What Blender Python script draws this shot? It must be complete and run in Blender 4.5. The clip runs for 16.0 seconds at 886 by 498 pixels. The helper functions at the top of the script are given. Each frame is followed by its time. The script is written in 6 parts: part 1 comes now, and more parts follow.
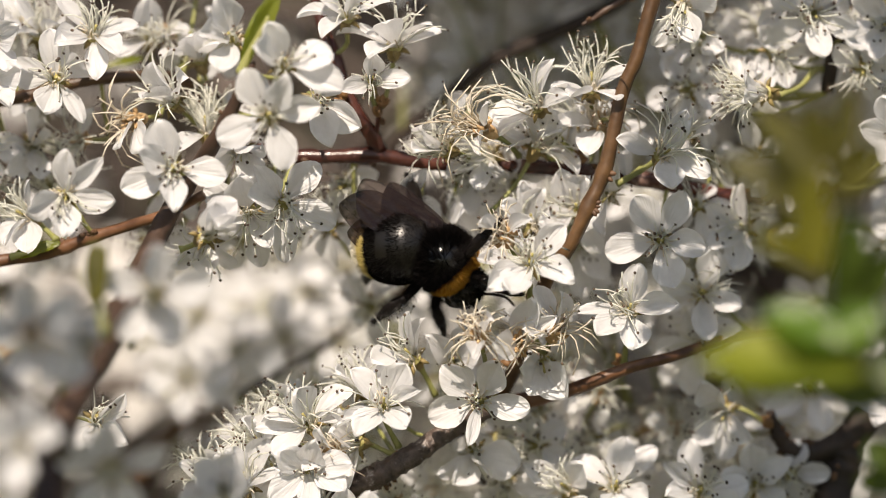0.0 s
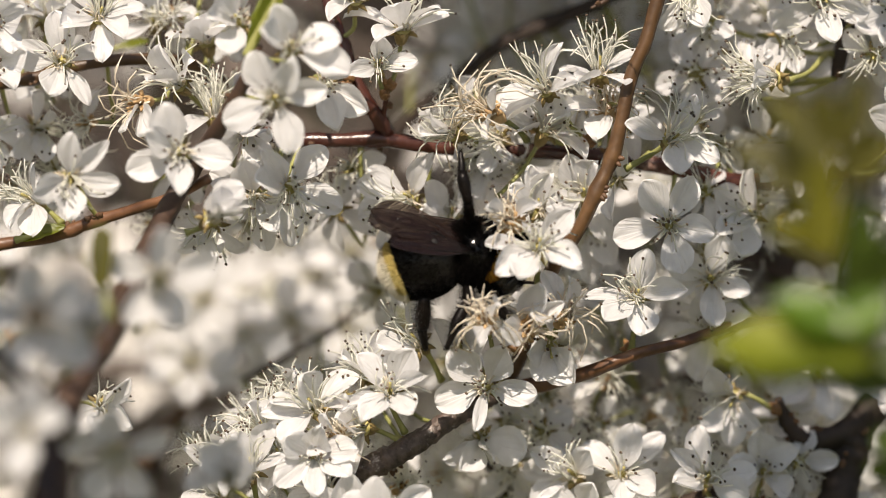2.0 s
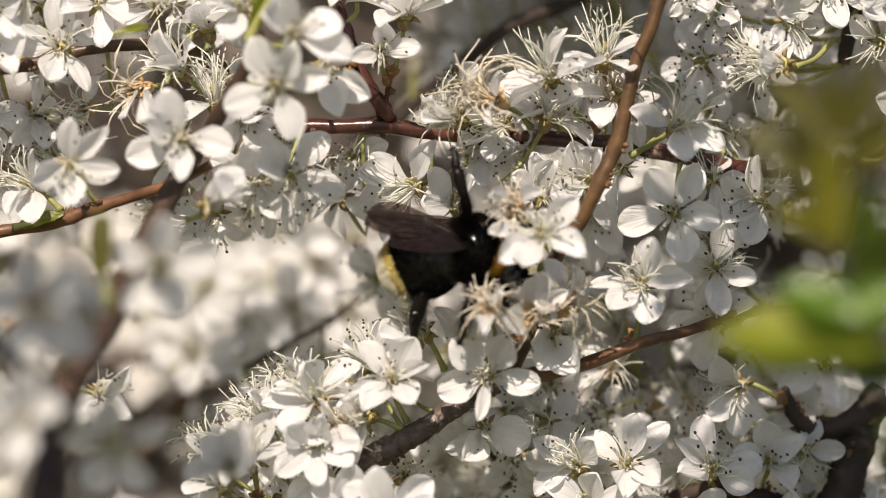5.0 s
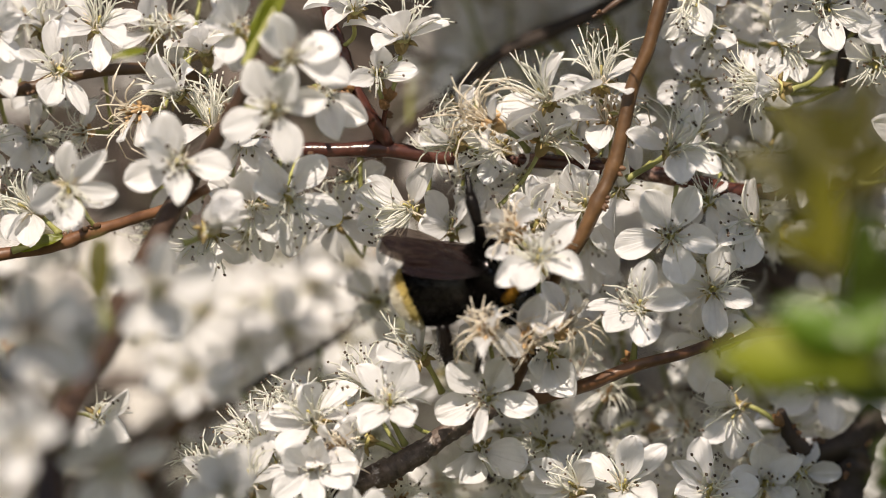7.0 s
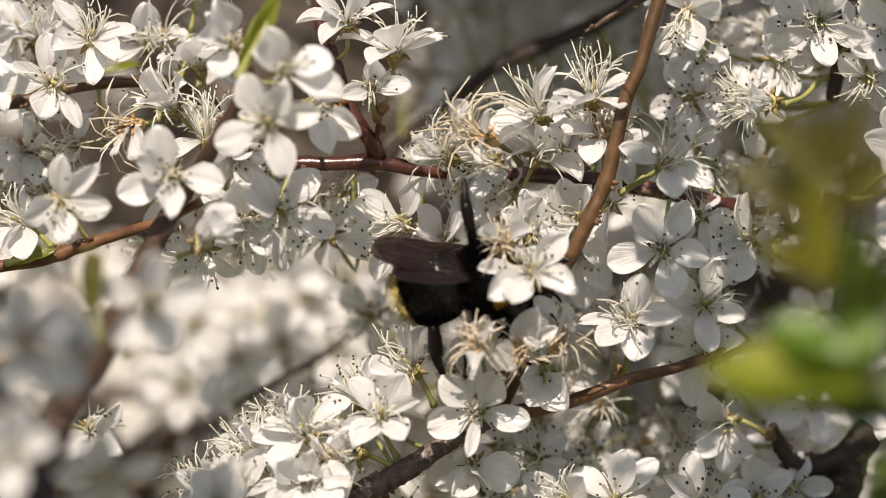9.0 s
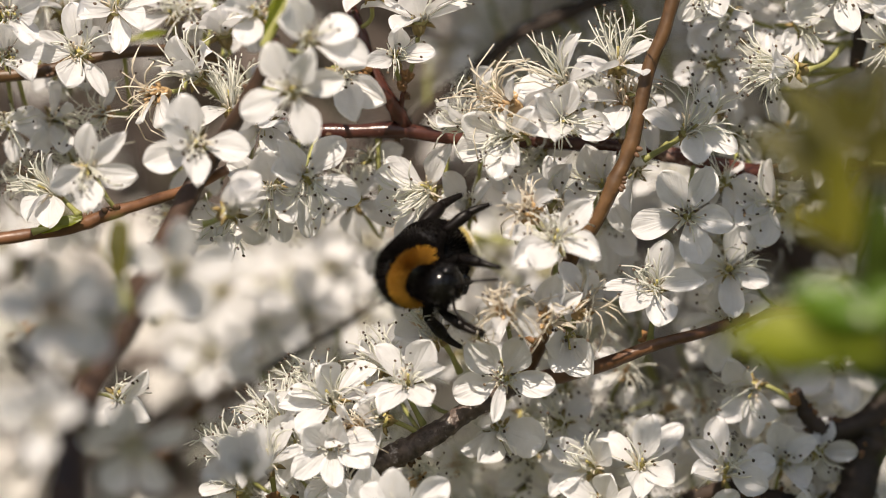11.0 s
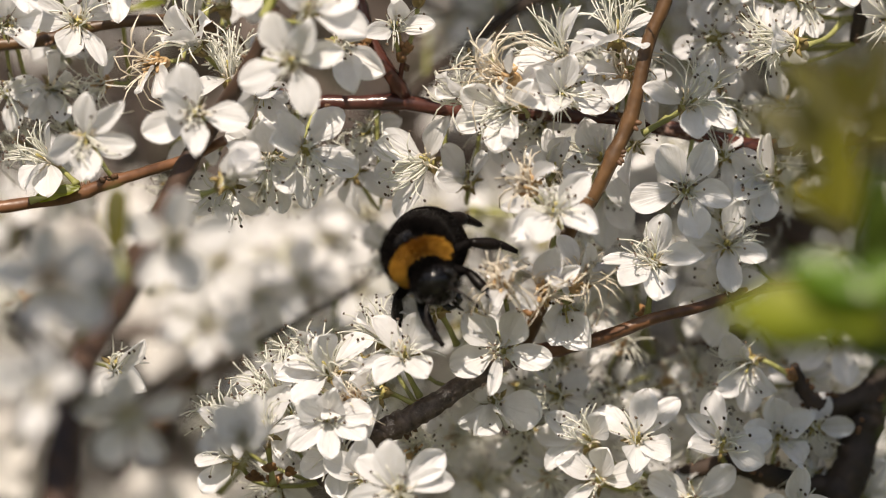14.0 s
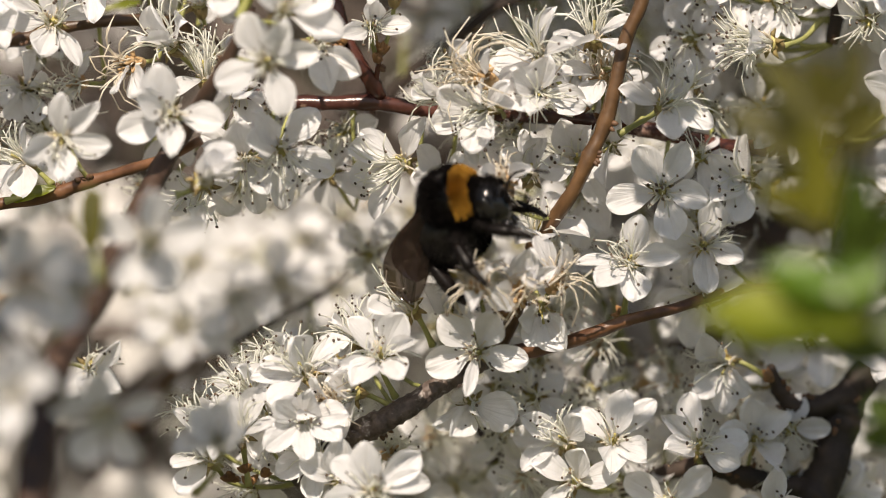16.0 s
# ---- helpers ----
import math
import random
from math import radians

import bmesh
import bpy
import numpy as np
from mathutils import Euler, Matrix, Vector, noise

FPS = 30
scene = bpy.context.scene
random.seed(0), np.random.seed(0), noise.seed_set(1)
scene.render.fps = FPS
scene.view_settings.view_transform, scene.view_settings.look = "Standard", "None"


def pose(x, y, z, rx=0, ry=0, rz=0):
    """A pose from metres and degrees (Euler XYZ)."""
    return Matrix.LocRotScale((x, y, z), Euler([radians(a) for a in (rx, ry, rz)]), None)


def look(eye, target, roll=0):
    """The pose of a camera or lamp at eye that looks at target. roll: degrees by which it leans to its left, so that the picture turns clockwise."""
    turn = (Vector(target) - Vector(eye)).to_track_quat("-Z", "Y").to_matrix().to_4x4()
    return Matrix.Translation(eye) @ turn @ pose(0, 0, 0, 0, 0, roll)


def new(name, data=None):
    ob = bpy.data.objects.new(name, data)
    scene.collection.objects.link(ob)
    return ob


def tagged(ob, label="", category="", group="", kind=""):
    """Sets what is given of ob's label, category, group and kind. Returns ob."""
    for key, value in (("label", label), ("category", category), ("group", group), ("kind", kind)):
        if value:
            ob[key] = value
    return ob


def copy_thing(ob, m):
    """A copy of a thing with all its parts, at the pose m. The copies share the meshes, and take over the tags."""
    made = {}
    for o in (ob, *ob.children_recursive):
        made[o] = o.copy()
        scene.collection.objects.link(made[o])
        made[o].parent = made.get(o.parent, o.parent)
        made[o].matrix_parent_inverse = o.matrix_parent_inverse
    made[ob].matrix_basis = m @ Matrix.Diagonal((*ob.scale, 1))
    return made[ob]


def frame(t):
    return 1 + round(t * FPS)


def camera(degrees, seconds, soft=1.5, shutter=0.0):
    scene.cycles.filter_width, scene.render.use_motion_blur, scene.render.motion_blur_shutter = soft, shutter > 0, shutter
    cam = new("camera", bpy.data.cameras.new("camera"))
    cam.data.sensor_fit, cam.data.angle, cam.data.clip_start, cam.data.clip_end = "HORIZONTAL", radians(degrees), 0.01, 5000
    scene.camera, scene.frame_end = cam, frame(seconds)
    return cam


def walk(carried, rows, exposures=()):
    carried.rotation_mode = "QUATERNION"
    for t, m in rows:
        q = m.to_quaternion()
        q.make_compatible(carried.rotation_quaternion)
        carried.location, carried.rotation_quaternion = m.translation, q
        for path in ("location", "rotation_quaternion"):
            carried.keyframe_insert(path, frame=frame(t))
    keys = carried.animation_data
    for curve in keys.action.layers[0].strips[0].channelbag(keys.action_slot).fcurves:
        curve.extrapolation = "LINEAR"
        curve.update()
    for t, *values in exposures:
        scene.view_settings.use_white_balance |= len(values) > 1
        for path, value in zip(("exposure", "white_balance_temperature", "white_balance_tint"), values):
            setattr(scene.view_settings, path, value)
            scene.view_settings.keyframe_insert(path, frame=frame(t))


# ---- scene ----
# A bumblebee queen on flowering blackthorn, filmed with a long lens from 0.6 m.
cam = camera(11.935, 16.0, 0.8)
cam.data.dof.use_dof = True
cam.data.dof.focus_distance = 0.591
cam.data.dof.aperture_fstop = 8.0
walk(cam, [
    (0, pose(0, -0.6000, 0, 90.0000, 0.0000, 0.0000)),
    (0.5, pose(0, -0.5986, 0, 89.7653, -0.0539, 0.0903)),
    (1, pose(0, -0.5979, 0, 89.6909, -0.2144, 0.1931)),
    (1.5, pose(0, -0.5964, 0, 89.6746, -0.1973, 0.2551)),
    (2, pose(0, -0.5967, 0, 89.7915, -0.2108, 0.0962)),
    (2.5, pose(0, -0.5972, 0, 89.8258, -0.2178, 0.1340)),
    (3, pose(0, -0.5952, 0, 89.7238, -0.2938, 0.1370)),
    (3.5, pose(0, -0.5937, 0, 89.6232, -0.3258, 0.2052)),
    (4, pose(0, -0.5923, 0, 89.6144, -0.2728, 0.1692)),
    (6.5, pose(0, -0.5906, 0, 89.7393, -0.2806, 0.0916)),
    (7, pose(0, -0.5926, 0, 89.9330, -0.2046, 0.0988)),
    (7.5, pose(0, -0.5942, 0, 90.0608, -0.1878, 0.0751)),
    (8, pose(0, -0.5946, 0, 90.0966, -0.1118, 0.0163)),
    (8.5, pose(0, -0.5934, 0, 90.1072, -0.1870, -0.0054)),
    (8.7, pose(0, -0.5930, 0, 90.1304, -0.3193, -0.0375)),
    (11, pose(0, -0.5956, 0, 89.6706, -0.1184, 0.3378)),
    (11.5, pose(0, -0.5952, 0, 89.4798, -0.1806, 0.4213)),
    (12, pose(0, -0.5946, 0, 89.3006, -0.2800, 0.3193)),
    (12.5, pose(0, -0.5924, 0, 89.3614, -0.1958, 0.1096)),
    (13, pose(0, -0.5943, 0, 89.4674, -0.2004, 0.0470)),
    (13.5, pose(0, -0.5955, 0, 89.4495, -0.3416, 0.1812)),
    (14, pose(0, -0.5948, 0, 89.2947, -0.5691, 0.3136)),
    (14.5, pose(0, -0.5934, 0, 89.1895, -0.5564, 0.2870)),
    (15, pose(0, -0.5938, 0, 89.2228, -0.5858, 0.2814)),
    (15.5, pose(0, -0.5947, 0, 89.1737, -0.5984, 0.2559)),
    (16, pose(0, -0.5939, 0, 89.3082, -0.6280, -0.0103)),
])

# ---- light ----
SUN_WAY = Vector((-0.14, -0.70, 0.70)).normalized()      # towards the sun
world = bpy.data.worlds.new("sky")
scene.world = world
world.use_nodes = True
sky = world.node_tree.nodes.new("ShaderNodeTexSky")
sky.sky_type = "NISHITA"
sky.sun_disc = False
sky.sun_elevation = math.asin(SUN_WAY.z)
sky.sun_rotation = math.atan2(SUN_WAY.x, SUN_WAY.y)
background = world.node_tree.nodes["Background"]
background.inputs["Strength"].default_value = 0.057
world.node_tree.links.new(sky.outputs[0], background.inputs[0])
sun = new("sun", bpy.data.lights.new("sun", "SUN"))
sun.data.energy = 4.9
sun.data.angle = radians(0.53)
sun.data.color = (1.0, 0.858, 0.708)
sun.matrix_world = look(SUN_WAY * 3, (0, 0, 0))
scene.view_settings.exposure = 0.38


# ---- materials ----
def material(name):
    m = bpy.data.materials.new(name)
    m.use_nodes = True
    return m, m.node_tree.nodes, m.node_tree.links, m.node_tree.nodes["Principled BSDF"]


def mottled(name, dark, light, scale, rough=0.6, bump=0.0, stretch=(1, 1, 1), spread=0.15, translucent=0.0, through_colour=None, detail=6, flake=None):
    """Noise at two scales between two colours, changed a little from object to object."""
    m, nodes, links, shader = material(name)
    co = nodes.new("ShaderNodeTexCoord")
    mapping = nodes.new("ShaderNodeMapping")
    mapping.inputs["Scale"].default_value = stretch
    links.new(co.outputs["Object"], mapping.inputs[0])
    n1, n2 = nodes.new("ShaderNodeTexNoise"), nodes.new("ShaderNodeTexNoise")
    n1.inputs["Scale"].default_value, n1.inputs["Detail"].default_value = scale, detail
    n2.inputs["Scale"].default_value, n2.inputs["Detail"].default_value = scale * 0.17, 2
    links.new(mapping.outputs[0], n1.inputs["Vector"])
    links.new(co.outputs["Object"], n2.inputs["Vector"])
    add = nodes.new("ShaderNodeMath")
    add.operation = "MULTIPLY_ADD"
    links.new(n1.outputs[0], add.inputs[0])
    add.inputs[1].default_value = 0.6
    half = nodes.new("ShaderNodeMath")
    half.operation = "MULTIPLY"
    half.inputs[1].default_value = 0.4
    links.new(n2.outputs[0], half.inputs[0])
    links.new(half.outputs[0], add.inputs[2])
    ramp = nodes.new("ShaderNodeValToRGB")
    ramp.color_ramp.elements[0].position, ramp.color_ramp.elements[1].position = 0.34, 0.66
    ramp.color_ramp.elements[0].color, ramp.color_ramp.elements[1].color = (*dark, 1), (*light, 1)
    links.new(add.outputs[0], ramp.inputs[0])
    info = nodes.new("ShaderNodeObjectInfo")
    vary = nodes.new("ShaderNodeMapRange")
    vary.inputs["To Min"].default_value, vary.inputs["To Max"].default_value = 1 - spread, 1 + spread * 0.6
    links.new(info.outputs["Random"], vary.inputs[0])
    hsv = nodes.new("ShaderNodeHueSaturation")
    links.new(ramp.outputs[0], hsv.inputs["Color"])
    links.new(vary.outputs[0], hsv.inputs["Value"])
    if flake:
        # pale scuffs and peeling skin
        n3, cut, blend = nodes.new("ShaderNodeTexNoise"), nodes.new("ShaderNodeMapRange"), nodes.new("ShaderNodeMix")
        n3.inputs["Scale"].default_value, n3.inputs["Detail"].default_value = scale * 0.55, 8
        n3.inputs["Roughness"].default_value = 0.68
        links.new(co.outputs["Object"], n3.inputs["Vector"])
        links.new(n3.outputs[0], cut.inputs[0])
        cut.inputs["From Min"].default_value, cut.inputs["From Max"].default_value = 0.57, 0.68
        blend.data_type = "RGBA"
        blend.inputs["B"].default_value = (*flake, 1)
        links.new(cut.outputs[0], blend.inputs["Factor"])
        links.new(hsv.outputs[0], blend.inputs["A"])
        links.new(blend.outputs["Result"], shader.inputs["Base Color"])
    else:
        links.new(hsv.outputs[0], shader.inputs["Base Color"])
    shader.inputs["Roughness"].default_value = rough
    if bump:
        b = nodes.new("ShaderNodeBump")
        b.inputs["Strength"].default_value, b.inputs["Distance"].default_value = 0.6, bump
        links.new(n1.outputs[0], b.inputs["Height"])
        links.new(b.outputs[0], shader.inputs["Normal"])
    if translucent:
        t, mix = nodes.new("ShaderNodeBsdfTranslucent"), nodes.new("ShaderNodeMixShader")
        mix.inputs[0].default_value = translucent
        t.inputs[0].default_value = (*(through_colour or light), 1)
        links.new(shader.outputs[0], mix.inputs[1])
        links.new(t.outputs[0], mix.inputs[2])
        links.new(mix.outputs[0], nodes["Material Output"].inputs[0])
    return m


def petal_material():
    """White petals, thin enough to let light through, with fine ribs that run out from the flower's centre."""
    m, nodes, links, shader = material("petal_white")
    co, split = nodes.new("ShaderNodeTexCoord"), nodes.new("ShaderNodeSeparateXYZ")
    links.new(co.outputs["Object"], split.inputs[0])
    turn = nodes.new("ShaderNodeMath")
    turn.operation = "ARCTAN2"
    links.new(split.outputs[1], turn.inputs[0])
    links.new(split.outputs[0], turn.inputs[1])
    ribs, cloud = nodes.new("ShaderNodeTexNoise"), nodes.new("ShaderNodeTexNoise")
    ribs.noise_dimensions = "1D"
    ribs.inputs["Scale"].default_value, ribs.inputs["Detail"].default_value = 14, 3
    links.new(turn.outputs[0], ribs.inputs["W"])
    cloud.inputs["Scale"].default_value, cloud.inputs["Detail"].default_value = 5, 5
    links.new(co.outputs["Object"], cloud.inputs["Vector"])
    ramp = nodes.new("ShaderNodeValToRGB")
    ramp.color_ramp.elements[0].position, ramp.color_ramp.elements[1].position = 0.3, 0.62
    ramp.color_ramp.elements[0].color, ramp.color_ramp.elements[1].color = (0.80, 0.80, 0.815, 1), (0.90, 0.905, 0.93, 1)
    links.new(cloud.outputs[0], ramp.inputs[0])
    links.new(ramp.outputs[0], shader.inputs["Base Color"])
    shader.inputs["Roughness"].default_value = 0.33
    bump = nodes.new("ShaderNodeBump")
    bump.inputs["Strength"].default_value, bump.inputs["Distance"].default_value = 0.75, 0.0004
    links.new(ribs.outputs[0], bump.inputs["Height"])
    links.new(bump.outputs[0], shader.inputs["Normal"])
    t, mix = nodes.new("ShaderNodeBsdfTranslucent"), nodes.new("ShaderNodeMixShader")
    t.inputs[0].default_value, mix.inputs[0].default_value = (0.93, 0.925, 0.93, 1), 0.44
    links.new(shader.outputs[0], mix.inputs[1])
    links.new(t.outputs[0], mix.inputs[2])
    links.new(mix.outputs[0], nodes["Material Output"].inputs[0])
    return m


PETAL = petal_material()
MASS_PETAL = mottled("far_petal", (0.72, 0.70, 0.68), (0.87, 0.86, 0.84), 120, 0.5, 0, (1, 1, 1), 0.0, 0.40, (0.82, 0.79, 0.76))
TAN_FILAMENT = mottled("dry_filament", (0.84, 0.76, 0.63), (0.94, 0.91, 0.83), 3, 0.5, 0, (1, 1, 1), 0.05, 0.4, (0.90, 0.82, 0.68))
FILAMENT = mottled("filament", (0.90, 0.90, 0.84), (0.95, 0.95, 0.92), 3, 0.5, 0, (1, 1, 1), 0.02, 0.5, (0.92, 0.92, 0.84))
ANTHER = mottled("anther", (0.045, 0.033, 0.028), (0.17, 0.115, 0.075), 1.6, 0.8, 0, (1, 1, 1), 0.3)
CENTRE = mottled("flower_centre", (0.30, 0.26, 0.07), (0.58, 0.52, 0.22), 6, 0.5, 0, (1, 1, 1), 0.25)
SPENT = mottled("spent_centre", (0.42, 0.25, 0.10), (0.78, 0.58, 0.34), 6, 0.6, 0, (1, 1, 1), 0.25, 0.2, (0.72, 0.50, 0.26))
CALYX = mottled("calyx", (0.15, 0.115, 0.04), (0.30, 0.22, 0.085), 5, 0.65, 0, (1, 1, 1), 0.2)
STALK = mottled("stalk_green", (0.20, 0.21, 0.06), (0.36, 0.36, 0.13), 4, 0.55, 0, (1, 1, 1), 0.2)
BARK = mottled("young_bark", (0.045, 0.022, 0.009), (0.135, 0.072, 0.030), 420, 0.42, 3e-4, (1, 1, 1), 0.12)
RED_BARK = mottled("red_bark", (0.030, 0.009, 0.007), (0.115, 0.042, 0.030), 300, 0.24, 4e-4, (1, 1, 1), 0.12, flake=(0.30, 0.20, 0.17))
# bark with shade put into its colour, for branches that stand in shadow
SHADE_BARK = mottled("shaded_bark", (0.010, 0.007, 0.005), (0.05, 0.032, 0.023), 380, 0.7, 5e-4, (1, 1, 1), 0.15)
GNARLED_BARK = mottled("gnarled_bark", (0.012, 0.008, 0.007), (0.17, 0.125, 0.105), 800, 0.5, 1.2e-3, (1, 1, 1), 0.1, flake=(0.55, 0.50, 0.47))
OLD_BARK = mottled("old_bark", (0.028, 0.02, 0.018), (0.17, 0.135, 0.115), 380, 0.75, 5e-4, (1, 1, 1), 0.15)
KNOT = mottled("bud_knot", (0.05, 0.026, 0.014), (0.17, 0.09, 0.045), 500, 0.6, 1e-4, (1, 1, 1), 0.2)
WARM_BARK = mottled("warm_bark", (0.055, 0.024, 0.012), (0.19, 0.092, 0.046), 420, 0.38, 4e-4, (1, 1, 1), 0.12)
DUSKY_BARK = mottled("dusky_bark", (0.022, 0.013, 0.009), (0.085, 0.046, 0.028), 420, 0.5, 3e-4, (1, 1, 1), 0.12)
BUD = mottled("bud_scale", (0.09, 0.042, 0.016), (0.36, 0.19, 0.07), 500, 0.6, 1e-4, (1, 1, 1), 0.2)
OLIVE_LEAF = mottled("bronze_leaf", (0.04, 0.045, 0.008), (0.18, 0.16, 0.026), 80, 0.45, 1e-4, (1, 1, 1), 0.3, 0.45, (0.21, 0.20, 0.026))
GREEN_LEAF = mottled("green_leaf", (0.07, 0.14, 0.012), (0.20, 0.32, 0.03), 60, 0.3, 1e-4, (1, 1, 1), 0.2, 0.45, (0.26, 0.45, 0.03))
DEEP_LEAF = mottled("deep_green_leaf", (0.03, 0.055, 0.008), (0.10, 0.14, 0.02), 60, 0.4, 1e-4, (1, 1, 1), 0.2, 0.40, (0.14, 0.21, 0.018))
YELLOW_LEAF = mottled("yellow_leaf", (0.12, 0.12, 0.014), (0.27, 0.255, 0.03), 60, 0.4, 1e-4, (1, 1, 1), 0.2, 0.45, (0.33, 0.32, 0.03))
LEAF = mottled("spring_leaf", (0.045, 0.085, 0.008), (0.34, 0.35, 0.028), 60, 0.4, 1e-4, (1, 1, 1), 0.3, 0.45, (0.30, 0.35, 0.028))
HAIR_BLACK = mottled("black_hair", (0.003, 0.0025, 0.0025), (0.008, 0.0065, 0.006), 900, 0.7)
HAIR_BLACK.node_tree.nodes["Principled BSDF"].inputs["Specular IOR Level"].default_value = 0.06
HAIR_ORANGE = mottled("orange_hair", (0.27, 0.125, 0.008), (0.46, 0.24, 0.02), 700, 0.85)
HAIR_YELLOW = mottled("yellow_hair", (0.62, 0.48, 0.14), (0.78, 0.66, 0.28), 700, 0.7)
HAIR_PALE = mottled("pale_hair", (0.66, 0.60, 0.46), (0.84, 0.80, 0.68), 700, 0.7)
LEG_CHITIN = mottled("leg_chitin", (0.004, 0.003, 0.003), (0.012, 0.009, 0.008), 900, 0.38)
LEG_CHITIN.node_tree.nodes["Principled BSDF"].inputs["Specular IOR Level"].default_value = 0.2
CHITIN = mottled("black_chitin", (0.006, 0.006, 0.007), (0.014, 0.013, 0.013), 1100, 0.17, 5e-5)
CUTICLE = mottled("abdomen_cuticle", (0.004, 0.0035, 0.003), (0.010, 0.008, 0.007), 1100, 0.34, 4e-5)
GROUND = mottled("grass_soil", (0.045, 0.05, 0.02), (0.13, 0.13, 0.05), 14, 0.9, 0.01)
# the shade inside the hedge, given as a dark brown colour
WOODS = mottled("hedge_inner_shade", (0.03, 0.028, 0.02), (0.10, 0.085, 0.06), 30, 0.9, 0.01)


def wing_material():
    m, nodes, links, shader = material("smoky_wing")
    shader.inputs["Base Color"].default_value = (0.016, 0.009, 0.008, 1)
    shader.inputs["Roughness"].default_value = 0.13
    co, wave = nodes.new("ShaderNodeTexCoord"), nodes.new("ShaderNodeTexNoise")
    wave.inputs["Scale"].default_value = 900
    along = nodes.new("ShaderNodeMapping")
    along.inputs["Scale"].default_value = (0.25, 1, 1)
    links.new(co.outputs["Object"], along.inputs["Vector"])
    links.new(along.outputs[0], wave.inputs["Vector"])
    bump = nodes.new("ShaderNodeBump")
    bump.inputs["Strength"].default_value, bump.inputs["Distance"].default_value = 1.0, 4e-4
    links.new(wave.outputs[0], bump.inputs["Height"])
    links.new(bump.outputs[0], shader.inputs["Normal"])
    clear, mix = nodes.new("ShaderNodeBsdfTransparent"), nodes.new("ShaderNodeMixShader")
    clear.inputs[0].default_value = (0.50, 0.43, 0.37, 1)
    mix.inputs[0].default_value = 0.34
    links.new(shader.outputs[0], mix.inputs[1])
    links.new(clear.outputs[0], mix.inputs[2])
    links.new(mix.outputs[0], nodes["Material Output"].inputs[0])
    return m


WING = wing_material()


# ---- mesh building ----
class Shape:
    """Vertices and faces of one mesh."""

    def __init__(self):
        self.v, self.f = [], []

    def grid(self, rows, close=False):
        n0, w = len(self.v), len(rows[0])
        for r in rows:
            self.v.extend(tuple(p) for p in r)
        for i in range(len(rows) - 1):
            for j in range(w if close else w - 1):
                k = (j + 1) % w
                self.f.append((n0 + i * w + j, n0 + i * w + k, n0 + (i + 1) * w + k, n0 + (i + 1) * w + j))
        return self

    def tube(self, pts, radii, sides=5, rough=0.0, rng=None):
        pts = [Vector(p) for p in pts]
        rows, side = [], None
        for i, p in enumerate(pts):
            t = (pts[min(i + 1, len(pts) - 1)] - pts[max(i - 1, 0)]).normalized()
            if side is None:
                side = t.orthogonal().normalized()
            side = (side - t * side.dot(t)).normalized()
            other = t.cross(side)
            r = radii[i] if not isinstance(radii, float) else radii
            rows.append([p + (side * math.cos(a) + other * math.sin(a)) * (r * (1 + (rng.uniform(-rough, rough) if rough else 0)))
                         for a in (2 * math.pi * k / sides for k in range(sides))])
        n0 = len(self.v)
        self.grid(rows, True)
        self.f.append(tuple(n0 + k for k in reversed(range(sides))))
        n1 = len(self.v) - sides
        self.f.append(tuple(n1 + k for k in range(sides)))
        return self

    def ball(self, c, r, rings=4, seg=6, shape=None):
        """An ellipsoid at c; r: three radii; shape moves a unit point."""
        rows = []
        for i in range(rings + 1):
            a = math.pi * (0.02 + 0.96 * i / rings)
            row = []
            for j in range(seg):
                b = 2 * math.pi * j / seg
                p = Vector((math.cos(a), math.sin(a) * math.cos(b), math.sin(a) * math.sin(b)))
                if shape:
                    p = shape(p)
                row.append((c[0] + p.x * r[0], c[1] + p.y * r[1], c[2] + p.z * r[2]))
            rows.append(row)
        n0 = len(self.v)
        self.grid(rows, True)
        self.f.append(tuple(n0 + k for k in reversed(range(seg))))
        n1 = len(self.v) - seg
        self.f.append(tuple(n1 + k for k in range(seg)))
        return self

    def mesh(self, name, mat, smooth=True):
        me = bpy.data.meshes.new(name)
        me.from_pydata(self.v, [], self.f)
        me.materials.append(mat)
        if smooth:
            me.shade_smooth()
        return me


def part(name, shape, mat, parent, label="", smooth=True):
    ob = new(name, shape.mesh(name, mat, smooth))
    ob.parent = parent
    return tagged(ob, label)


MM = 1e-3
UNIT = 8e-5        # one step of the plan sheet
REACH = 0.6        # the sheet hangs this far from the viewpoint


def spot(x, y, d=0.0):
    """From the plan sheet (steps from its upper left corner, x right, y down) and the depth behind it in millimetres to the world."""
    k = 1 + d * MM / REACH
    return Vector(((x - 784) * UNIT * k, d * MM, (441 - y) * UNIT * k))


def smooth_line(pts, n):
    """Points along a smooth line through pts (Catmull-Rom)."""
    pts = [Vector(p) for p in pts]
    ext = [pts[0] * 2 - pts[1]] + pts + [pts[-1] * 2 - pts[-2]]
    out = []
    for i in range(n + 1):
        s = i / n * (len(pts) - 1)
        k = min(int(s), len(pts) - 2)
        u = s - k
        a, b, c, d = ext[k:k + 4]
        out.append(0.5 * ((2 * b) + (c - a) * u + (2 * a - 5 * b + 4 * c - d) * u * u + (3 * b - a - 3 * c + d) * u ** 3))
    return out


# ---- ground, hedge behind ----
def ground():
    s = Shape()
    s.grid([[(x * 60, y * 60, -1.25) for x in range(-20, 21)] for y in range(-20, 21)])
    ob = new("ground", s.mesh("ground", GROUND, False))
    return tagged(ob, "rough grassy ground below the flowering hedge", "ground", kind="structure")


ground()

# ---- branches ----
BRANCH_POINTS = []
RNG = random.Random(11)


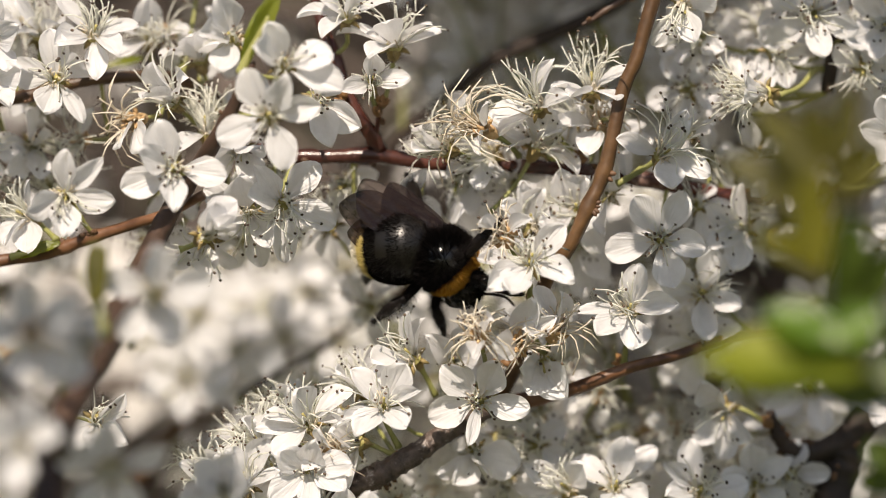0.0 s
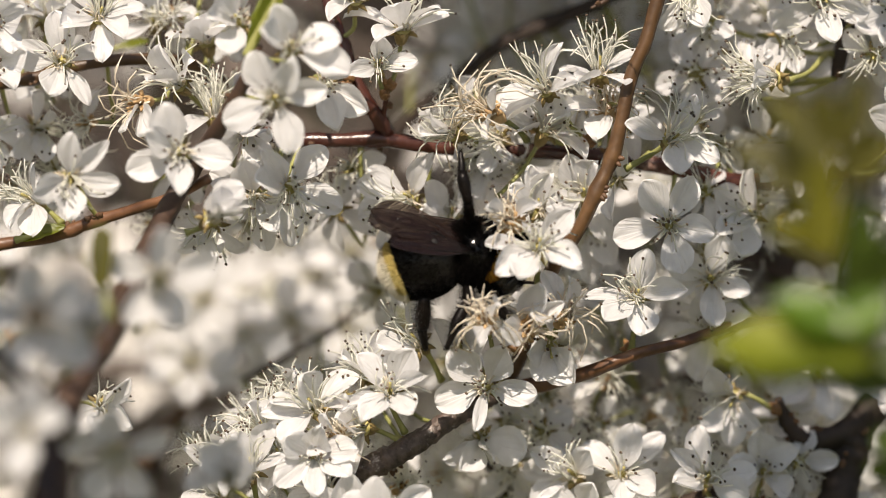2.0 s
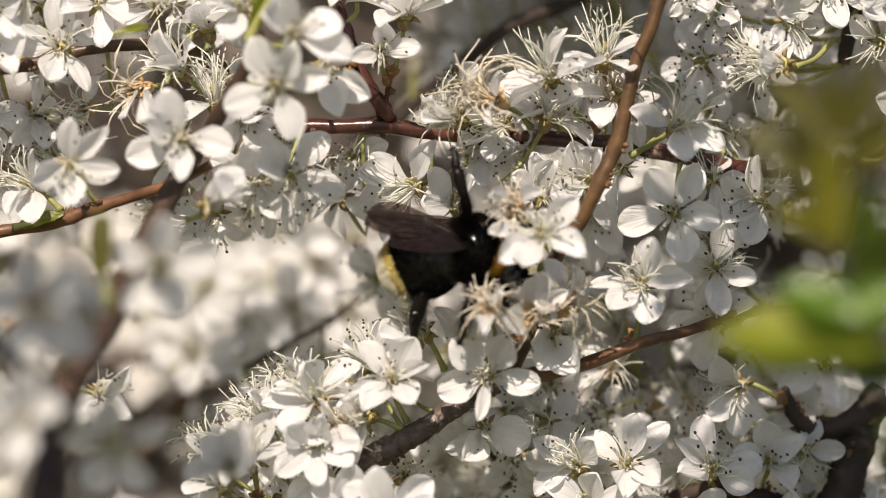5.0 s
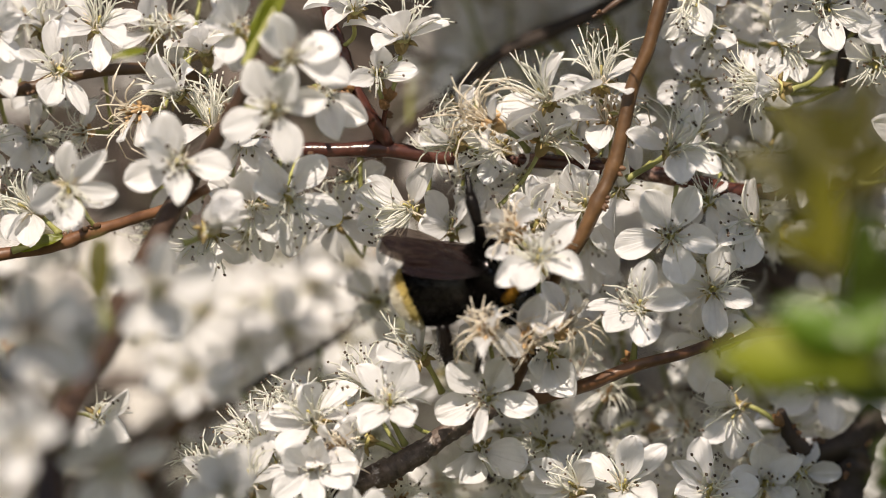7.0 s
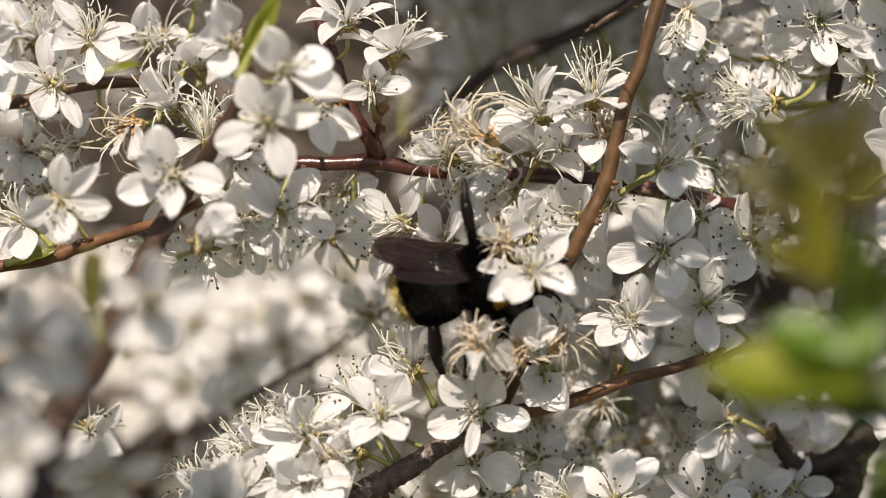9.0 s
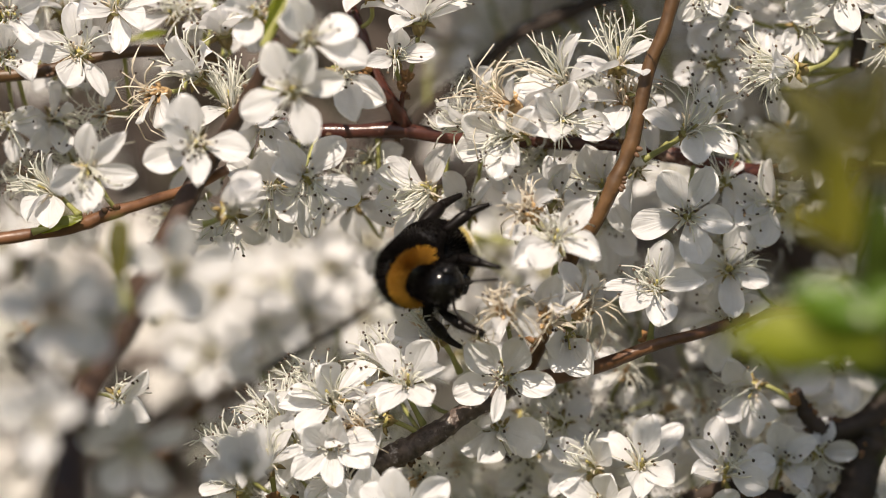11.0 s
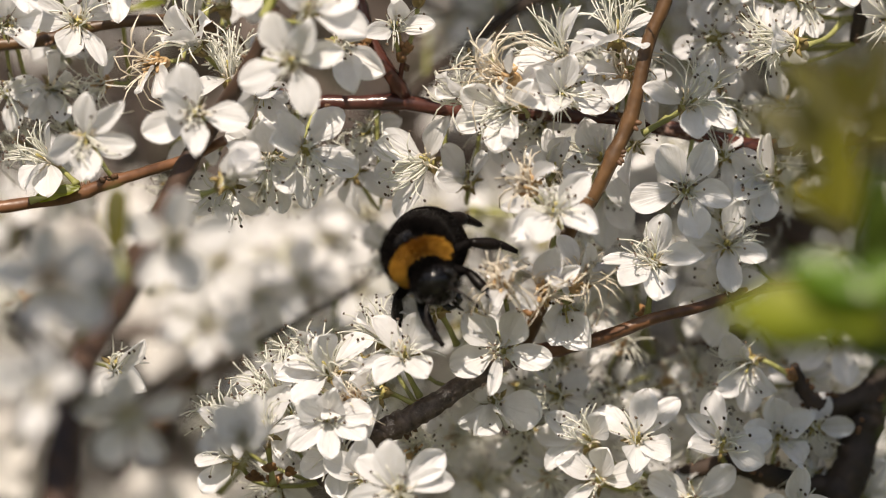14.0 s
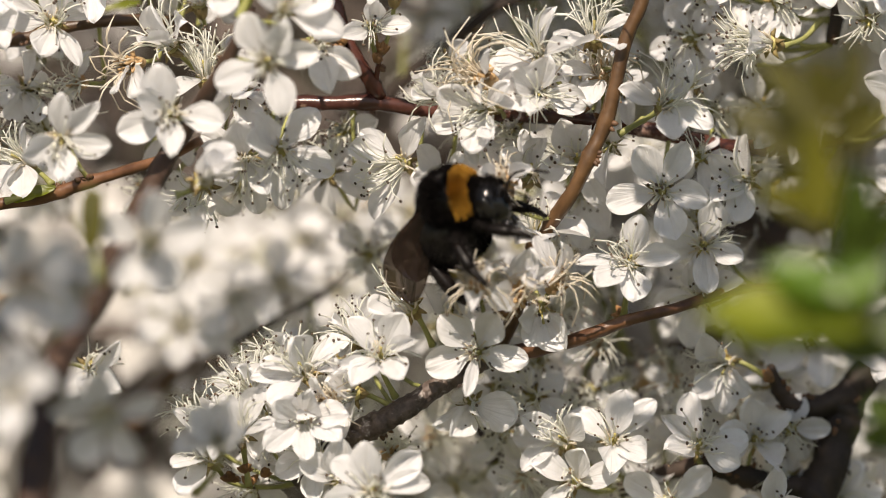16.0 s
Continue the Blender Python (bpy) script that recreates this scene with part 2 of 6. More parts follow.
def branch(label, pts, radii, mat=BARK, buds=4, n=28, sides=9, catch=True, rough=0.06):
    """A branch through plan points (x, y, depth), its radii in plan steps at both ends, with buds in knots."""
    line = smooth_line([spot(*p) for p in pts], n)
    k0, k1 = radii
    rr = []
    rng = random.Random(len(BRANCH_POINTS) * 7 + 3)
    for i, p in enumerate(line):
        r = (k0 + (k1 - k0) * i / n) * UNIT * (1 + 0.10 * noise.noise(p * 300) + 0.05 * noise.noise(p * 900))
        rr.append(r)
    line = [p + Vector((noise.noise(p * 150), noise.noise(p * 150 + Vector((5, 5, 5))), noise.noise(p * 150 + Vector((9, 2, 4))))) * rr[i] * 0.25 for i, p in enumerate(line)]
    knots = [rng.randrange(2, n - 1) for _ in range(buds)]
    for k in knots:
        rr[k] *= 1.18
    top = new("branch")
    tagged(top, label, "branch")
    wood = Shape().tube(line, rr, sides, rough, rng)
    part("wood", wood, mat, top)
    for k in knots:
        t = (line[k + 1] - line[k - 1]).normalized()
        out = Vector((rng.uniform(-1, 1), rng.uniform(-1.2, 0.2), rng.uniform(-0.6, 1)))
        out = (out - t * out.dot(t)).normalized()
        s = Shape()
        for q in range(rng.randint(2, 4)):
            w = (out + t * rng.uniform(-0.8, 0.8)).normalized()
            c = line[k] + w * (rr[k] * 1.0)
            size = UNIT * rng.uniform(3.5, 6)
            s.tube([c - w * size * 0.6, c + w * size * 0.2, c + w * size * 1.1, c + w * size * 1.8], [size * 0.7, size, size * 0.75, size * 0.15], 6)
        part("bud", s, KNOT, top, "brown scaly bud knot")
    if catch:
        for i in range(0, n + 1):
            BRANCH_POINTS.append((line[i], rr[i]))
    return top


SMOOTH = "reddish-brown smooth young blackthorn branch with bud knots"
DARK = "dark grey gnarled old blackthorn branch among the flowers"
SHADED = "thin brown blackthorn twig deep in the hedge"
branch(SMOOTH, [(405, 255, 6), (520, 277, 5), (650, 277, 4), (780, 291, 5), (960, 298, 6), (1060, 306, 6), (1180, 326, 6), (1320, 348, 8), (1480, 330, 14)], (14, 15), RED_BARK, 6, 40)
branch(SMOOTH, [(674, 268, 4), (640, 215, 2), (615, 165, 2), (597, 110, 3), (565, 30, 5), (550, -60, 6)], (15, 8), RED_BARK, 5)
branch(SMOOTH, [(1175, -90, -6), (1150, 20, -6), (1128, 100, -6), (1102, 160, -6), (1085, 235, -6), (1066, 310, -6), (1036, 380, -6), (1003, 440, -5), (970, 490, -3), (940, 560, 0), (915, 640, 4), (890, 700, 6)], (12, 14), BARK, 2, 40)
branch(DARK, [(540, 940, 3), (610, 870, -1), (690, 830, -3), (760, 785, -2), (830, 740, 1), (905, 712, 4)], (24, 15), GNARLED_BARK, 5, 60, 15, rough=0.15)
branch(SMOOTH, [(895, 715, 4), (980, 700, 0), (1060, 672, -3), (1120, 650, -3), (1190, 632, -1), (1290, 600, 6), (1420, 590, 20)], (13.5, 8), WARM_BARK, 4)
branch(SMOOTH, [(-60, 470, 0), (0, 462, 0), (90, 447, -1), (170, 418, -2), (240, 396, -4), (300, 376, -6), (360, 345, -8)], (12, 9), WARM_BARK, 3)
# the sun reaches this one, so its shade is put into the dusky bark colour
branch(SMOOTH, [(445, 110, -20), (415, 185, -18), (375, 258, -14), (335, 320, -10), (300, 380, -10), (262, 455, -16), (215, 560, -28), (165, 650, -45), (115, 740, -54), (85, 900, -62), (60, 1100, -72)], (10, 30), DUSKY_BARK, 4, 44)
branch(SMOOTH, [(-60, 185, 4), (40, 172, 4), (140, 146, 4), (260, 135, 5), (340, 150, 8), (430, 200, 10)], (12, 9), BARK, 4)
# wood in the shade, its darkness carried by the bark colour
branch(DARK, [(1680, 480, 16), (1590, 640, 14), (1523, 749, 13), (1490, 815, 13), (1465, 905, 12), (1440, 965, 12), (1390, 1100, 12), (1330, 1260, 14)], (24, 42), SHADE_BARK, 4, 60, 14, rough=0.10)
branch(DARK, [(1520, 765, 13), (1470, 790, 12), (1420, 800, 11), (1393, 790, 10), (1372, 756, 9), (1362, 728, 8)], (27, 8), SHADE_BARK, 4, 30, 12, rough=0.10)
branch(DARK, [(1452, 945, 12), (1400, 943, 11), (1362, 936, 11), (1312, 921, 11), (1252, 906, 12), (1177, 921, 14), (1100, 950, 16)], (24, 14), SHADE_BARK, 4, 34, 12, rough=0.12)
branch(SHADED, [(1000, 790, 35), (1080, 750, 35), (1160, 715, 35), (1260, 680, 35), (1400, 640, 40)], (14, 16), OLD_BARK, 3)
branch(SHADED, [(230, 860, 66), (290, 785, 66), (360, 710, 64), (440, 655, 62), (560, 608, 58), (670, 545, 52), (790, 470, 46)], (19, 6), BARK, 4)
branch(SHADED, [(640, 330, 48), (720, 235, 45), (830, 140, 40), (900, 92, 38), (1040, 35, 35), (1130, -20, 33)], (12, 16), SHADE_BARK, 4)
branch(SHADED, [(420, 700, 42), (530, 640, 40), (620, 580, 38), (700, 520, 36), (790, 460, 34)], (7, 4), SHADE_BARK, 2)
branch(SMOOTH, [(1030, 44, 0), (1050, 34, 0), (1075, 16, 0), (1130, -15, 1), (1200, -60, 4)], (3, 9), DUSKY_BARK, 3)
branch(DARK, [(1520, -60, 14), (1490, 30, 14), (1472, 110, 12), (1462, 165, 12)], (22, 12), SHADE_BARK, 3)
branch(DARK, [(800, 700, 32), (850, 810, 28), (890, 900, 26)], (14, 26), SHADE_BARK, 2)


def bud_cluster(x, y, d, lean, seed):
    """A knot of brown bud scales from which flower stalks grow."""
    rng = random.Random(seed)
    top = tagged(new("bud_cluster"), "brown scaly bud cluster at the foot of flower stalks", "bud", "bud clusters")
    p = spot(x, y, d)
    for k in range(7):
        w = Vector((lean + rng.uniform(-0.7, 0.7), -0.5 + rng.uniform(-0.6, 0.6), 0.6 + rng.uniform(-0.7, 0.5))).normalized()
        size = UNIT * rng.uniform(7, 12)
        c = p + w * size * 0.5
        part("scale", Shape().tube([c - w * size, c - w * size * 0.2, c + w * size * 0.7, c + w * size * 1.5], [size * 0.5, size * 0.75, size * 0.6, size * 0.1], 6), BUD, top)
    return top


branch(SMOOTH, [(664, 256, 4), (668, 222, 2), (674, 190, 1)], (6, 4), RED_BARK, 1, 8)
for at in ((712, 806, -1, -0.4), (905, 645, -1, 0.2), (880, 655, 0, -0.3), (1022, 282, 2, 0.2), (938, 525, -4, 0.3), (676, 186, 1, 0.3),
           (1362, 752, 7, -0.4), (450, 946, -2, 0.0), (478, 928, -2, 0.4), (418, 936, -1, -0.5), (444, 922, -3, 0.1), (945, 685, 2, 0.4), (1104, 645, 4, 0.0), (700, 640, 0, -0.2), (606, 184, 1, -0.5), (610, 168, 0, -0.6), (668, 200, 1, 0.2)):
    bud_cluster(*at, int(at[0]))
branch(DARK, [(-20, 650, -85), (60, 730, -80), (110, 800, -72)], (14, 18), OLD_BARK, 2)


# unseen branches added above the view, to go with the blossom that casts shade
branch(SMOOTH, [(1000, -420, -30), (1250, -300, -20), (1500, -240, -18), (1800, -300, -20)], (14, 12), BARK, 4)
branch(SMOOTH, [(800, -900, -115), (950, -820, -112), (1150, -780, -110), (1400, -820, -105)], (14, 12), BARK, 4)
branch(SMOOTH, [(-700, -330, -132), (-400, -300, -133), (-150, -270, -133), (60, -240, -132), (180, -230, -131)], (14, 8), BARK, 4)
branch(SMOOTH, [(950, -520, -68), (1150, -470, -70), (1350, -450, -70), (1600, -500, -66)], (12, 14), BARK, 4)

# ---- flowers ----
def petal(rng, angle, lift, length, cup, curl, wide):
    """One rounded oval petal with a narrow claw, in the flower's own space (radius 1, facing +Z)."""
    s, rows = Shape(), []
    ca, sa = math.cos(angle), math.sin(angle)
    ph, amp, notch = rng.uniform(0, 6), rng.uniform(0.015, 0.06), rng.uniform(-0.03, 0.05)
    twist, fold, skew = rng.uniform(-0.4, 0.4), rng.uniform(0.006, 0.024), rng.uniform(-0.05, 0.05)
    for i in range(11):
        u = (1 - math.cos(math.pi * i / 10)) / 2
        if u < 0.56:
            k = u / 0.56
            w = 0.035 + 0.245 * (k * k * (3 - 2 * k)) ** 0.75
        else:
            w = 0.28 * math.sqrt(max(0.0, 1 - ((u - 0.56) / 0.44) ** 2)) + 0.004
        w *= wide
        row = []
        for j in range(10):
            v = j / 4.5 - 1
            y = w * v * (1 + 0.05 * math.sin(ph + 9 * u)) + skew * math.sin(math.pi * u)
            bend = lift + curl * u
            reach = 1 - notch * math.exp(-14 * v * v) * u ** 6
            along = 0.10 + length * u * math.cos(bend) * reach
            z = length * u * math.sin(bend) + cup * w * v * v * (0.4 + u) - 0.03 * math.exp(-18 * v * v) * (1 - u) + amp * math.sin(ph + 5 * v + 4 * u) * u - 0.05 * u * u * abs(v) ** 3 + twist * y * u + fold * (math.sin(ph * 2 + 8.5 * v) + 0.5 * math.sin(ph + 13 * v)) * math.sin(math.pi * u)
            row.append((along * ca - y * sa, along * sa + y * ca, z))
        rows.append(row)
    return s.grid(rows)


def stamens(rng, count, spread, long, droop, shed=0.15):
    """Curved filaments in a sheaf round +Z, and the anthers that are left on them; shed: the share that has dropped."""
    fil, tips = Shape(), Shape()
    for k in range(count):
        a = 2 * math.pi * (k + rng.uniform(-0.3, 0.3)) / count * 1.618 * 3
        th = rng.uniform(*spread)
        n = long * rng.uniform(0.7, 1.12)
        out = Vector((math.cos(a), math.sin(a), 0))
        pts = []
        swing = rng.uniform(-0.7, 0.7) * (1 + 5 * droop) + droop
        sway = Vector((-math.sin(a), math.cos(a), 0)) * rng.uniform(-0.35, 0.35) * n
        for i in range(6):
            u = i / 5
            b = th + swing * u * u
            pts.append(out * (0.10 + n * u * math.sin(b)) + sway * u * u + Vector((0, 0, 0.02 + n * u * math.cos(b))))
        fil.tube(pts, [0.027, 0.025, 0.023, 0.021, 0.019, 0.017], 3)
        if rng.random() < shed:
            continue
        r = rng.uniform(0.026, 0.040)
        tips.ball(pts[-1], (r * 1.2, r, r * 0.85), 3, 5)
    return fil, tips


FLOWERS, KINDS = {}, {
    # lift, lift spread, cup, curl, petals, stamen spread, stamen length, spent
    "open": (0.34, 0.36, 0.48, -0.28, 5, (0.1, 0.75), 0.62, False),
    "wide": (0.10, 0.22, 0.42, -0.2, 5, (0.15, 0.8), 0.6, False),
    "cup": (0.72, 0.15, 0.5, -0.25, 5, (0.1, 0.6), 0.85, False),
    "back": (-0.15, 0.35, 0.3, -0.35, 5, (0.1, 0.75), 1.1, False),
    "half": (0.12, 0.3, 0.35, -0.3, 3, (0.05, 0.7), 0.85, False),
    "thin": (0.1, 0.5, 0.3, -0.4, 2, (0.1, 0.85), 1.1, True),
    "spent": (0.3, 0.6, 0.4, -0.3, 1, (0.05, 0.8), 0.75, True),
    "bud": (1.15, 0.08, 0.9, 0.35, 5, (0.1, 0.2), 0.3, False),
}
FLOWER_LABELS = {
    "open": "white five-petalled blackthorn flower wide open with long stamens",
    "wide": "white blackthorn flower with flat spread petals and stamens",
    "cup": "white cup-shaped blackthorn flower, half open",
    "back": "white blackthorn flower with petals bent back, stamens upright",
    "half": "white blackthorn flower with three remaining petals and upright stamens",
    "thin": "fading blackthorn flower that has lost most petals",
    "spent": "spent blackthorn flower, tangled stamens round a brown centre",
    "bud": "closed white blackthorn flower bud on its stalk",
}


def heart(top, worn, spent, start, rng):
    """The middle of a flower with its style, and the calyx under it."""
    cup_shape = Shape()
    cup_shape.tube([(0, 0, -0.04), (0, 0, 0.05), (0, 0, 0.06), (0, 0, -0.03)], [0.15, 0.20, 0.17, 0.03], 12)
    if worn:
        for k in range(9):
            a = rng.uniform(0, 6.28)
            o = Vector((math.cos(a), math.sin(a), 0))
            q = rng.uniform(0.22, 0.42)
            cup_shape.tube([o * 0.08, o * 0.17 + Vector((0, 0, q * 0.5)), o * rng.uniform(0.1, 0.3) + Vector((0, 0, q))], [0.05, 0.075, 0.02], 5, 0.3, rng)
    cup_shape.tube([(0, 0, 0.03), (0.02, 0.01, 0.25), (0.03, 0.0, 0.5)], [0.04, 0.022, 0.035], 5)
    part("flower_centre", cup_shape, SPENT if spent else CENTRE, top, "brown centre" if spent else "yellow-green centre with the style")
    cal = Shape()
    cal.tube([(0, 0, -0.38), (0, 0, -0.30), (0, 0, -0.12), (0, 0, 0.0)], [0.06, 0.12, 0.17, 0.165], 11)
    for k in range(5):
        a = start + 2 * math.pi * (k + 0.5) / 5
        o = Vector((math.cos(a), math.sin(a), 0))
        cal.tube([o * 0.16 + Vector((0, 0, -0.03)), o * 0.25 + Vector((0, 0, -0.03)), o * (0.30 if spent else 0.37) + Vector((0, 0, 0.08 if spent else -0.09))], [0.06, 0.06, 0.012], 5)
    part("calyx", cal, SPENT if spent else CALYX, top)


def flower_template(kind, turn):
    lift, lift_var, cup, curl, count, spread, long, spent = KINDS[kind]
    rng = random.Random(kind + str(turn))
    top = new("flower")
    start = rng.uniform(0, 6)
    for k in range(count):
        a = (0.0 if count == 3 else start) + 2 * math.pi * (k - (count == 3) + rng.uniform(-0.1, 0.1)) / 5 * (1 if count > 2 else rng.uniform(1, 2))
        part("petal", petal(rng, a, lift + rng.uniform(-lift_var, lift_var), rng.uniform(0.80, 0.98), cup * rng.uniform(0.4, 1.7),
                            curl + rng.uniform(-0.3, 0.3), rng.uniform(0.82, 1.12)), PETAL, top)
    fil, tips = stamens(rng, {"open": 17, "wide": 17, "back": 22, "half": 24, "thin": 26, "spent": 26}.get(kind, 18) if kind != "bud" else 5, spread, long, 0.3 if spent else 0.0)
    part("stamen_tuft", fil, TAN_FILAMENT if kind == "spent" else FILAMENT, top)
    part("anther_tuft", tips, ANTHER, top, "brown anthers")
    heart(top, kind == "spent", spent, start, rng)
    return top


def nearest_wood(p, f):
    best = None
    for q, r in BRANCH_POINTS:
        d = (q - p).length
        side = (p - q).normalized().dot(f)
        score = d * (1.4 - 0.5 * side)
        if best is None or score < best[0]:
            best = (score, q, r)
    return best[1], best[2]


def facing(p, f, spin, size):
    z = f.normalized()
    x = Vector((1, 0, 0.1)).cross(z)
    if x.length < 0.1:
        x = Vector((0, 1, 0)).cross(z)
    x.normalize()
    y = z.cross(x)
    m = Matrix((x, y, z)).transposed().to_4x4()
    return Matrix.Translation(p) @ m @ Matrix.Rotation(radians(spin), 4, "Z") @ Matrix.Diagonal((size, size, size, 1))


TURNS = {"open": 4, "wide": 3, "cup": 3, "back": 3, "half": 4, "thin": 3, "spent": 2, "bud": 2}
COUNT = [0]


def flower(kind, x, y, d, fx, fz, across, spin=0.0, stalk=True, group="blackthorn flowers"):
    """A flower of that kind at a plan point. fx, fz: how far its face leans to the right and up; across: its width in plan steps."""
    COUNT[0] += 1
    fy = -math.sqrt(max(0.02, 1 - fx * fx - fz * fz))
    f = Vector((fx, fy, fz)).normalized()
    m = facing(spot(x, y, d), f, spin, across * 0.5 * UNIT)
    key = (kind, COUNT[0] % TURNS[kind])
    if key in FLOWERS:
        ob = copy_thing(FLOWERS[key], m @ Matrix.Diagonal((*[1 / k for k in FLOWERS[key].scale], 1)))
    else:
        ob = FLOWERS[key] = flower_template(*key)
        ob.matrix_basis = m
        tagged(ob, FLOWER_LABELS[kind], "flower", group)
    if stalk:
        STALKS.append((ob, m, f))
    return ob


STALKS = []


def add_stalks():
    """A stalk from under each flower to the wood next to it."""
    for ob, m, f in STALKS:
        a = m @ Vector((0, 0, -0.36))
        q, r = nearest_wood(a, f)
        reach = (q - a).length
        if reach > 26 * MM:
            q = a - f * 9 * MM - Vector((0, -4 * MM, 5 * MM))
            reach = (q - a).length
        b = a - f * min(reach * 0.4, 5 * MM)
        line = smooth_line([a, b, b.lerp(q, 0.6) - Vector((0, 0, reach * 0.06)), q], 7)
        inv = m.inverted()
        s = Shape().tube([inv @ p for p in line], [0.055 * (6.0 * MM / m.to_scale().x) ** 0.5] * 7 + [0.09], 5)
        part("stalk", s, STALK, ob)


PETAL_SHAPES = []
FULL = 92          # a petal's length in plan steps


def petal_shapes():
    """Twelve petals, flat to spoon-shaped, from which the flowers in focus are put together."""
    rng = random.Random(404)
    for k in range(12):
        PETAL_SHAPES.append(petal(rng, 0.0, 0.10 - 0.03 * (k % 4), 0.92, rng.uniform(0.15, 0.75), rng.uniform(-0.35, 0.05), 1.0).mesh("petal", PETAL))


petal_shapes()
BLOOM_LABELS = {
    "fresh": "white blackthorn flower with rounded petals and long stamens",
    "few": "white blackthorn flower that has lost some petals, stamens spread",
    "spent": "spent blackthorn flower, tangled stamens round a brown centre",
}


def bloom(x, y, d, fx, fz, petals, tuft=None, look_of="fresh", stalk=None, size=1.0):
    """One flower in focus at a plan point. fx, fz: how far it faces right and up. petals: for each the way it points (degrees
    anticlockwise from the right), how far it reaches, and its width; a negative reach leans away from the viewer.
    tuft: stamens' count, length, spread, and the way the sheaf leans (right, up). stalk: the plan point where its stalk grows from."""
    COUNT[0] += 1
    rng = random.Random(COUNT[0] * 31 + 7)
    fy = -math.sqrt(max(0.02, 1 - fx * fx - fz * fz))
    f = Vector((fx, fy, fz)).normalized()
    p = spot(x, y, d)
    m = facing(p, f, rng.uniform(0, 72), 80 * UNIT * size)
    back = m.inverted()
    top = new("flower")
    top.matrix_basis = m
    tagged(top, BLOOM_LABELS[look_of] if len(petals) > 3 or look_of == "spent" else BLOOM_LABELS["few"], "flower", "blackthorn flowers")
    for angle, reach, *wide in petals:
        full = max(FULL * rng.uniform(0.93, 1.04) * size, abs(reach))
        a = radians(angle)
        deep = math.sqrt(max(0.0, full * full - reach * reach)) * (-1 if reach > 0 else 1)
        along = Vector((math.cos(a) * abs(reach), deep, math.sin(a) * abs(reach))).normalized()
        n = f + Vector((rng.uniform(-0.22, 0.22), rng.uniform(-0.1, 0.1), rng.uniform(-0.22, 0.22)))
        n = n - along * n.dot(along)
        if n.length < 0.25:
            n = Vector((0.3, -1, 0.5)) - along * Vector((0.3, -1, 0.5)).dot(along)
        n.normalize()
        side = n.cross(along)
        k = full * UNIT
        w = (wide[0] if wide else 1.0) * 1.02 * FULL * UNIT * size
        place = Matrix((along * k, side * w, n * k)).transposed().to_4x4()
        ob = new("petal", rng.choice(PETAL_SHAPES))
        ob.parent = top
        ob.matrix_basis = back @ Matrix.Translation(p) @ place
    count, long, spread, *lean = tuft or (14, 0.55, 0.7)
    spent = look_of == "spent"
    fil, tips = stamens(rng, round(count * 1.35), (0.08, spread), long, 0.3 if spent else 0.05, 0.55 if spent else 0.3)
    if lean:
        g = Vector((lean[0], -math.sqrt(max(0.03, 1 - lean[0] ** 2 - lean[1] ** 2)), lean[1])).normalized()
        swing = f.rotation_difference(g).to_matrix().to_4x4()
        swing = back @ Matrix.Translation(p) @ swing @ Matrix.Translation(-p) @ m
    else:
        swing = Matrix()
    ring, _ = stamens(rng, 16, (0.25, 0.9), 0.30, 0.0, 1.0)
    part("stamen_ring", ring, TAN_FILAMENT, top)
    for name, shape, mat, label in (("stamen_tuft", fil, TAN_FILAMENT if spent else FILAMENT, ""), ("anther_tuft", tips, ANTHER, "brown anthers")):
        if shape.v:
            part(name, shape, mat, top, label).matrix_basis = swing
    heart(top, spent, spent, rng.uniform(0, 6), rng)
    if stalk is None:
        STALKS.append((top, m, f))
    else:
        q = spot(*stalk)
        low = m @ Vector((0, 0, -0.36))
        line = smooth_line([low, low.lerp(q, 0.35) - f * 0.12 * (q - low).length, q], 8)
        part("stalk", Shape().tube([back @ v for v in line], [0.085, 0.065, 0.06, 0.058, 0.058, 0.06, 0.065, 0.075, 0.095], 7), STALK, top)
    return top


# upper left cluster
bloom(100, 142, -4, 0.05, 0.1, ((95, 82, 1.05), (163, 82, 1.1), (255, 66), (305, 84, 0.6), (35, -66)), (12, 0.75, 0.6, 0.0, 0.5))
bloom(165, 64, -2, 0.15, 0.45, ((134, 92, 0.62), (20, 76, 0.7), (195, 62), (278, 70, 0.8), (345, 50, 0.8)), (16, 0.95, 0.5, 0.2, 0.85))
bloom(72, 66, 6, 0.1, 0.75, ((110, 70), (160, 50), (40, 55, 0.8)), (12, 1.0, 0.5, 0.15, 0.9))
bloom(-22, 72, -6, 0.3, 0.0, ((20, 62, 1.1), (75, 70), (-45, 60)))
bloom(-28, 148, -6, 0.4, 0.0, ((18, 78, 1.1), (-38, 64), (100, 60)))
bloom(55, 258, 8, 0.6, 0.0, ((92, 62), (185, 62), (235, 62, 0.9), (290, 66, 0.8), (20, 45, 0.6)), (14, 0.95, 0.55, 0.85, -0.05))
bloom(115, 345, -15, 0.1, -0.2, ((85, 66, 0.8), (42, 82, 0.7), (-10, 80, 0.9), (272, 70, 1.1), (205, 70)), (14, 0.8, 0.7, 0.1, -0.6))
bloom(52, 386, -1, -0.5, 0.35, ((80, 68, 0.45), (215, 50, 0.8), (265, 48)), (18, 0.95, 0.55, -0.8, 0.45), stalk=(100, 425, -2))
bloom(240, 214, -2, -0.6, -0.2, ((232, 55), (280, 50, 1.1)), (16, 1.05, 0.6, -0.9, -0.1), "spent")
bloom(308, 300, -16, 0.0, 0.1, ((108, 80, 1.25), (-8, 88), (273, 70, 0.9), (202, 90, 1.1), (150, 64)))
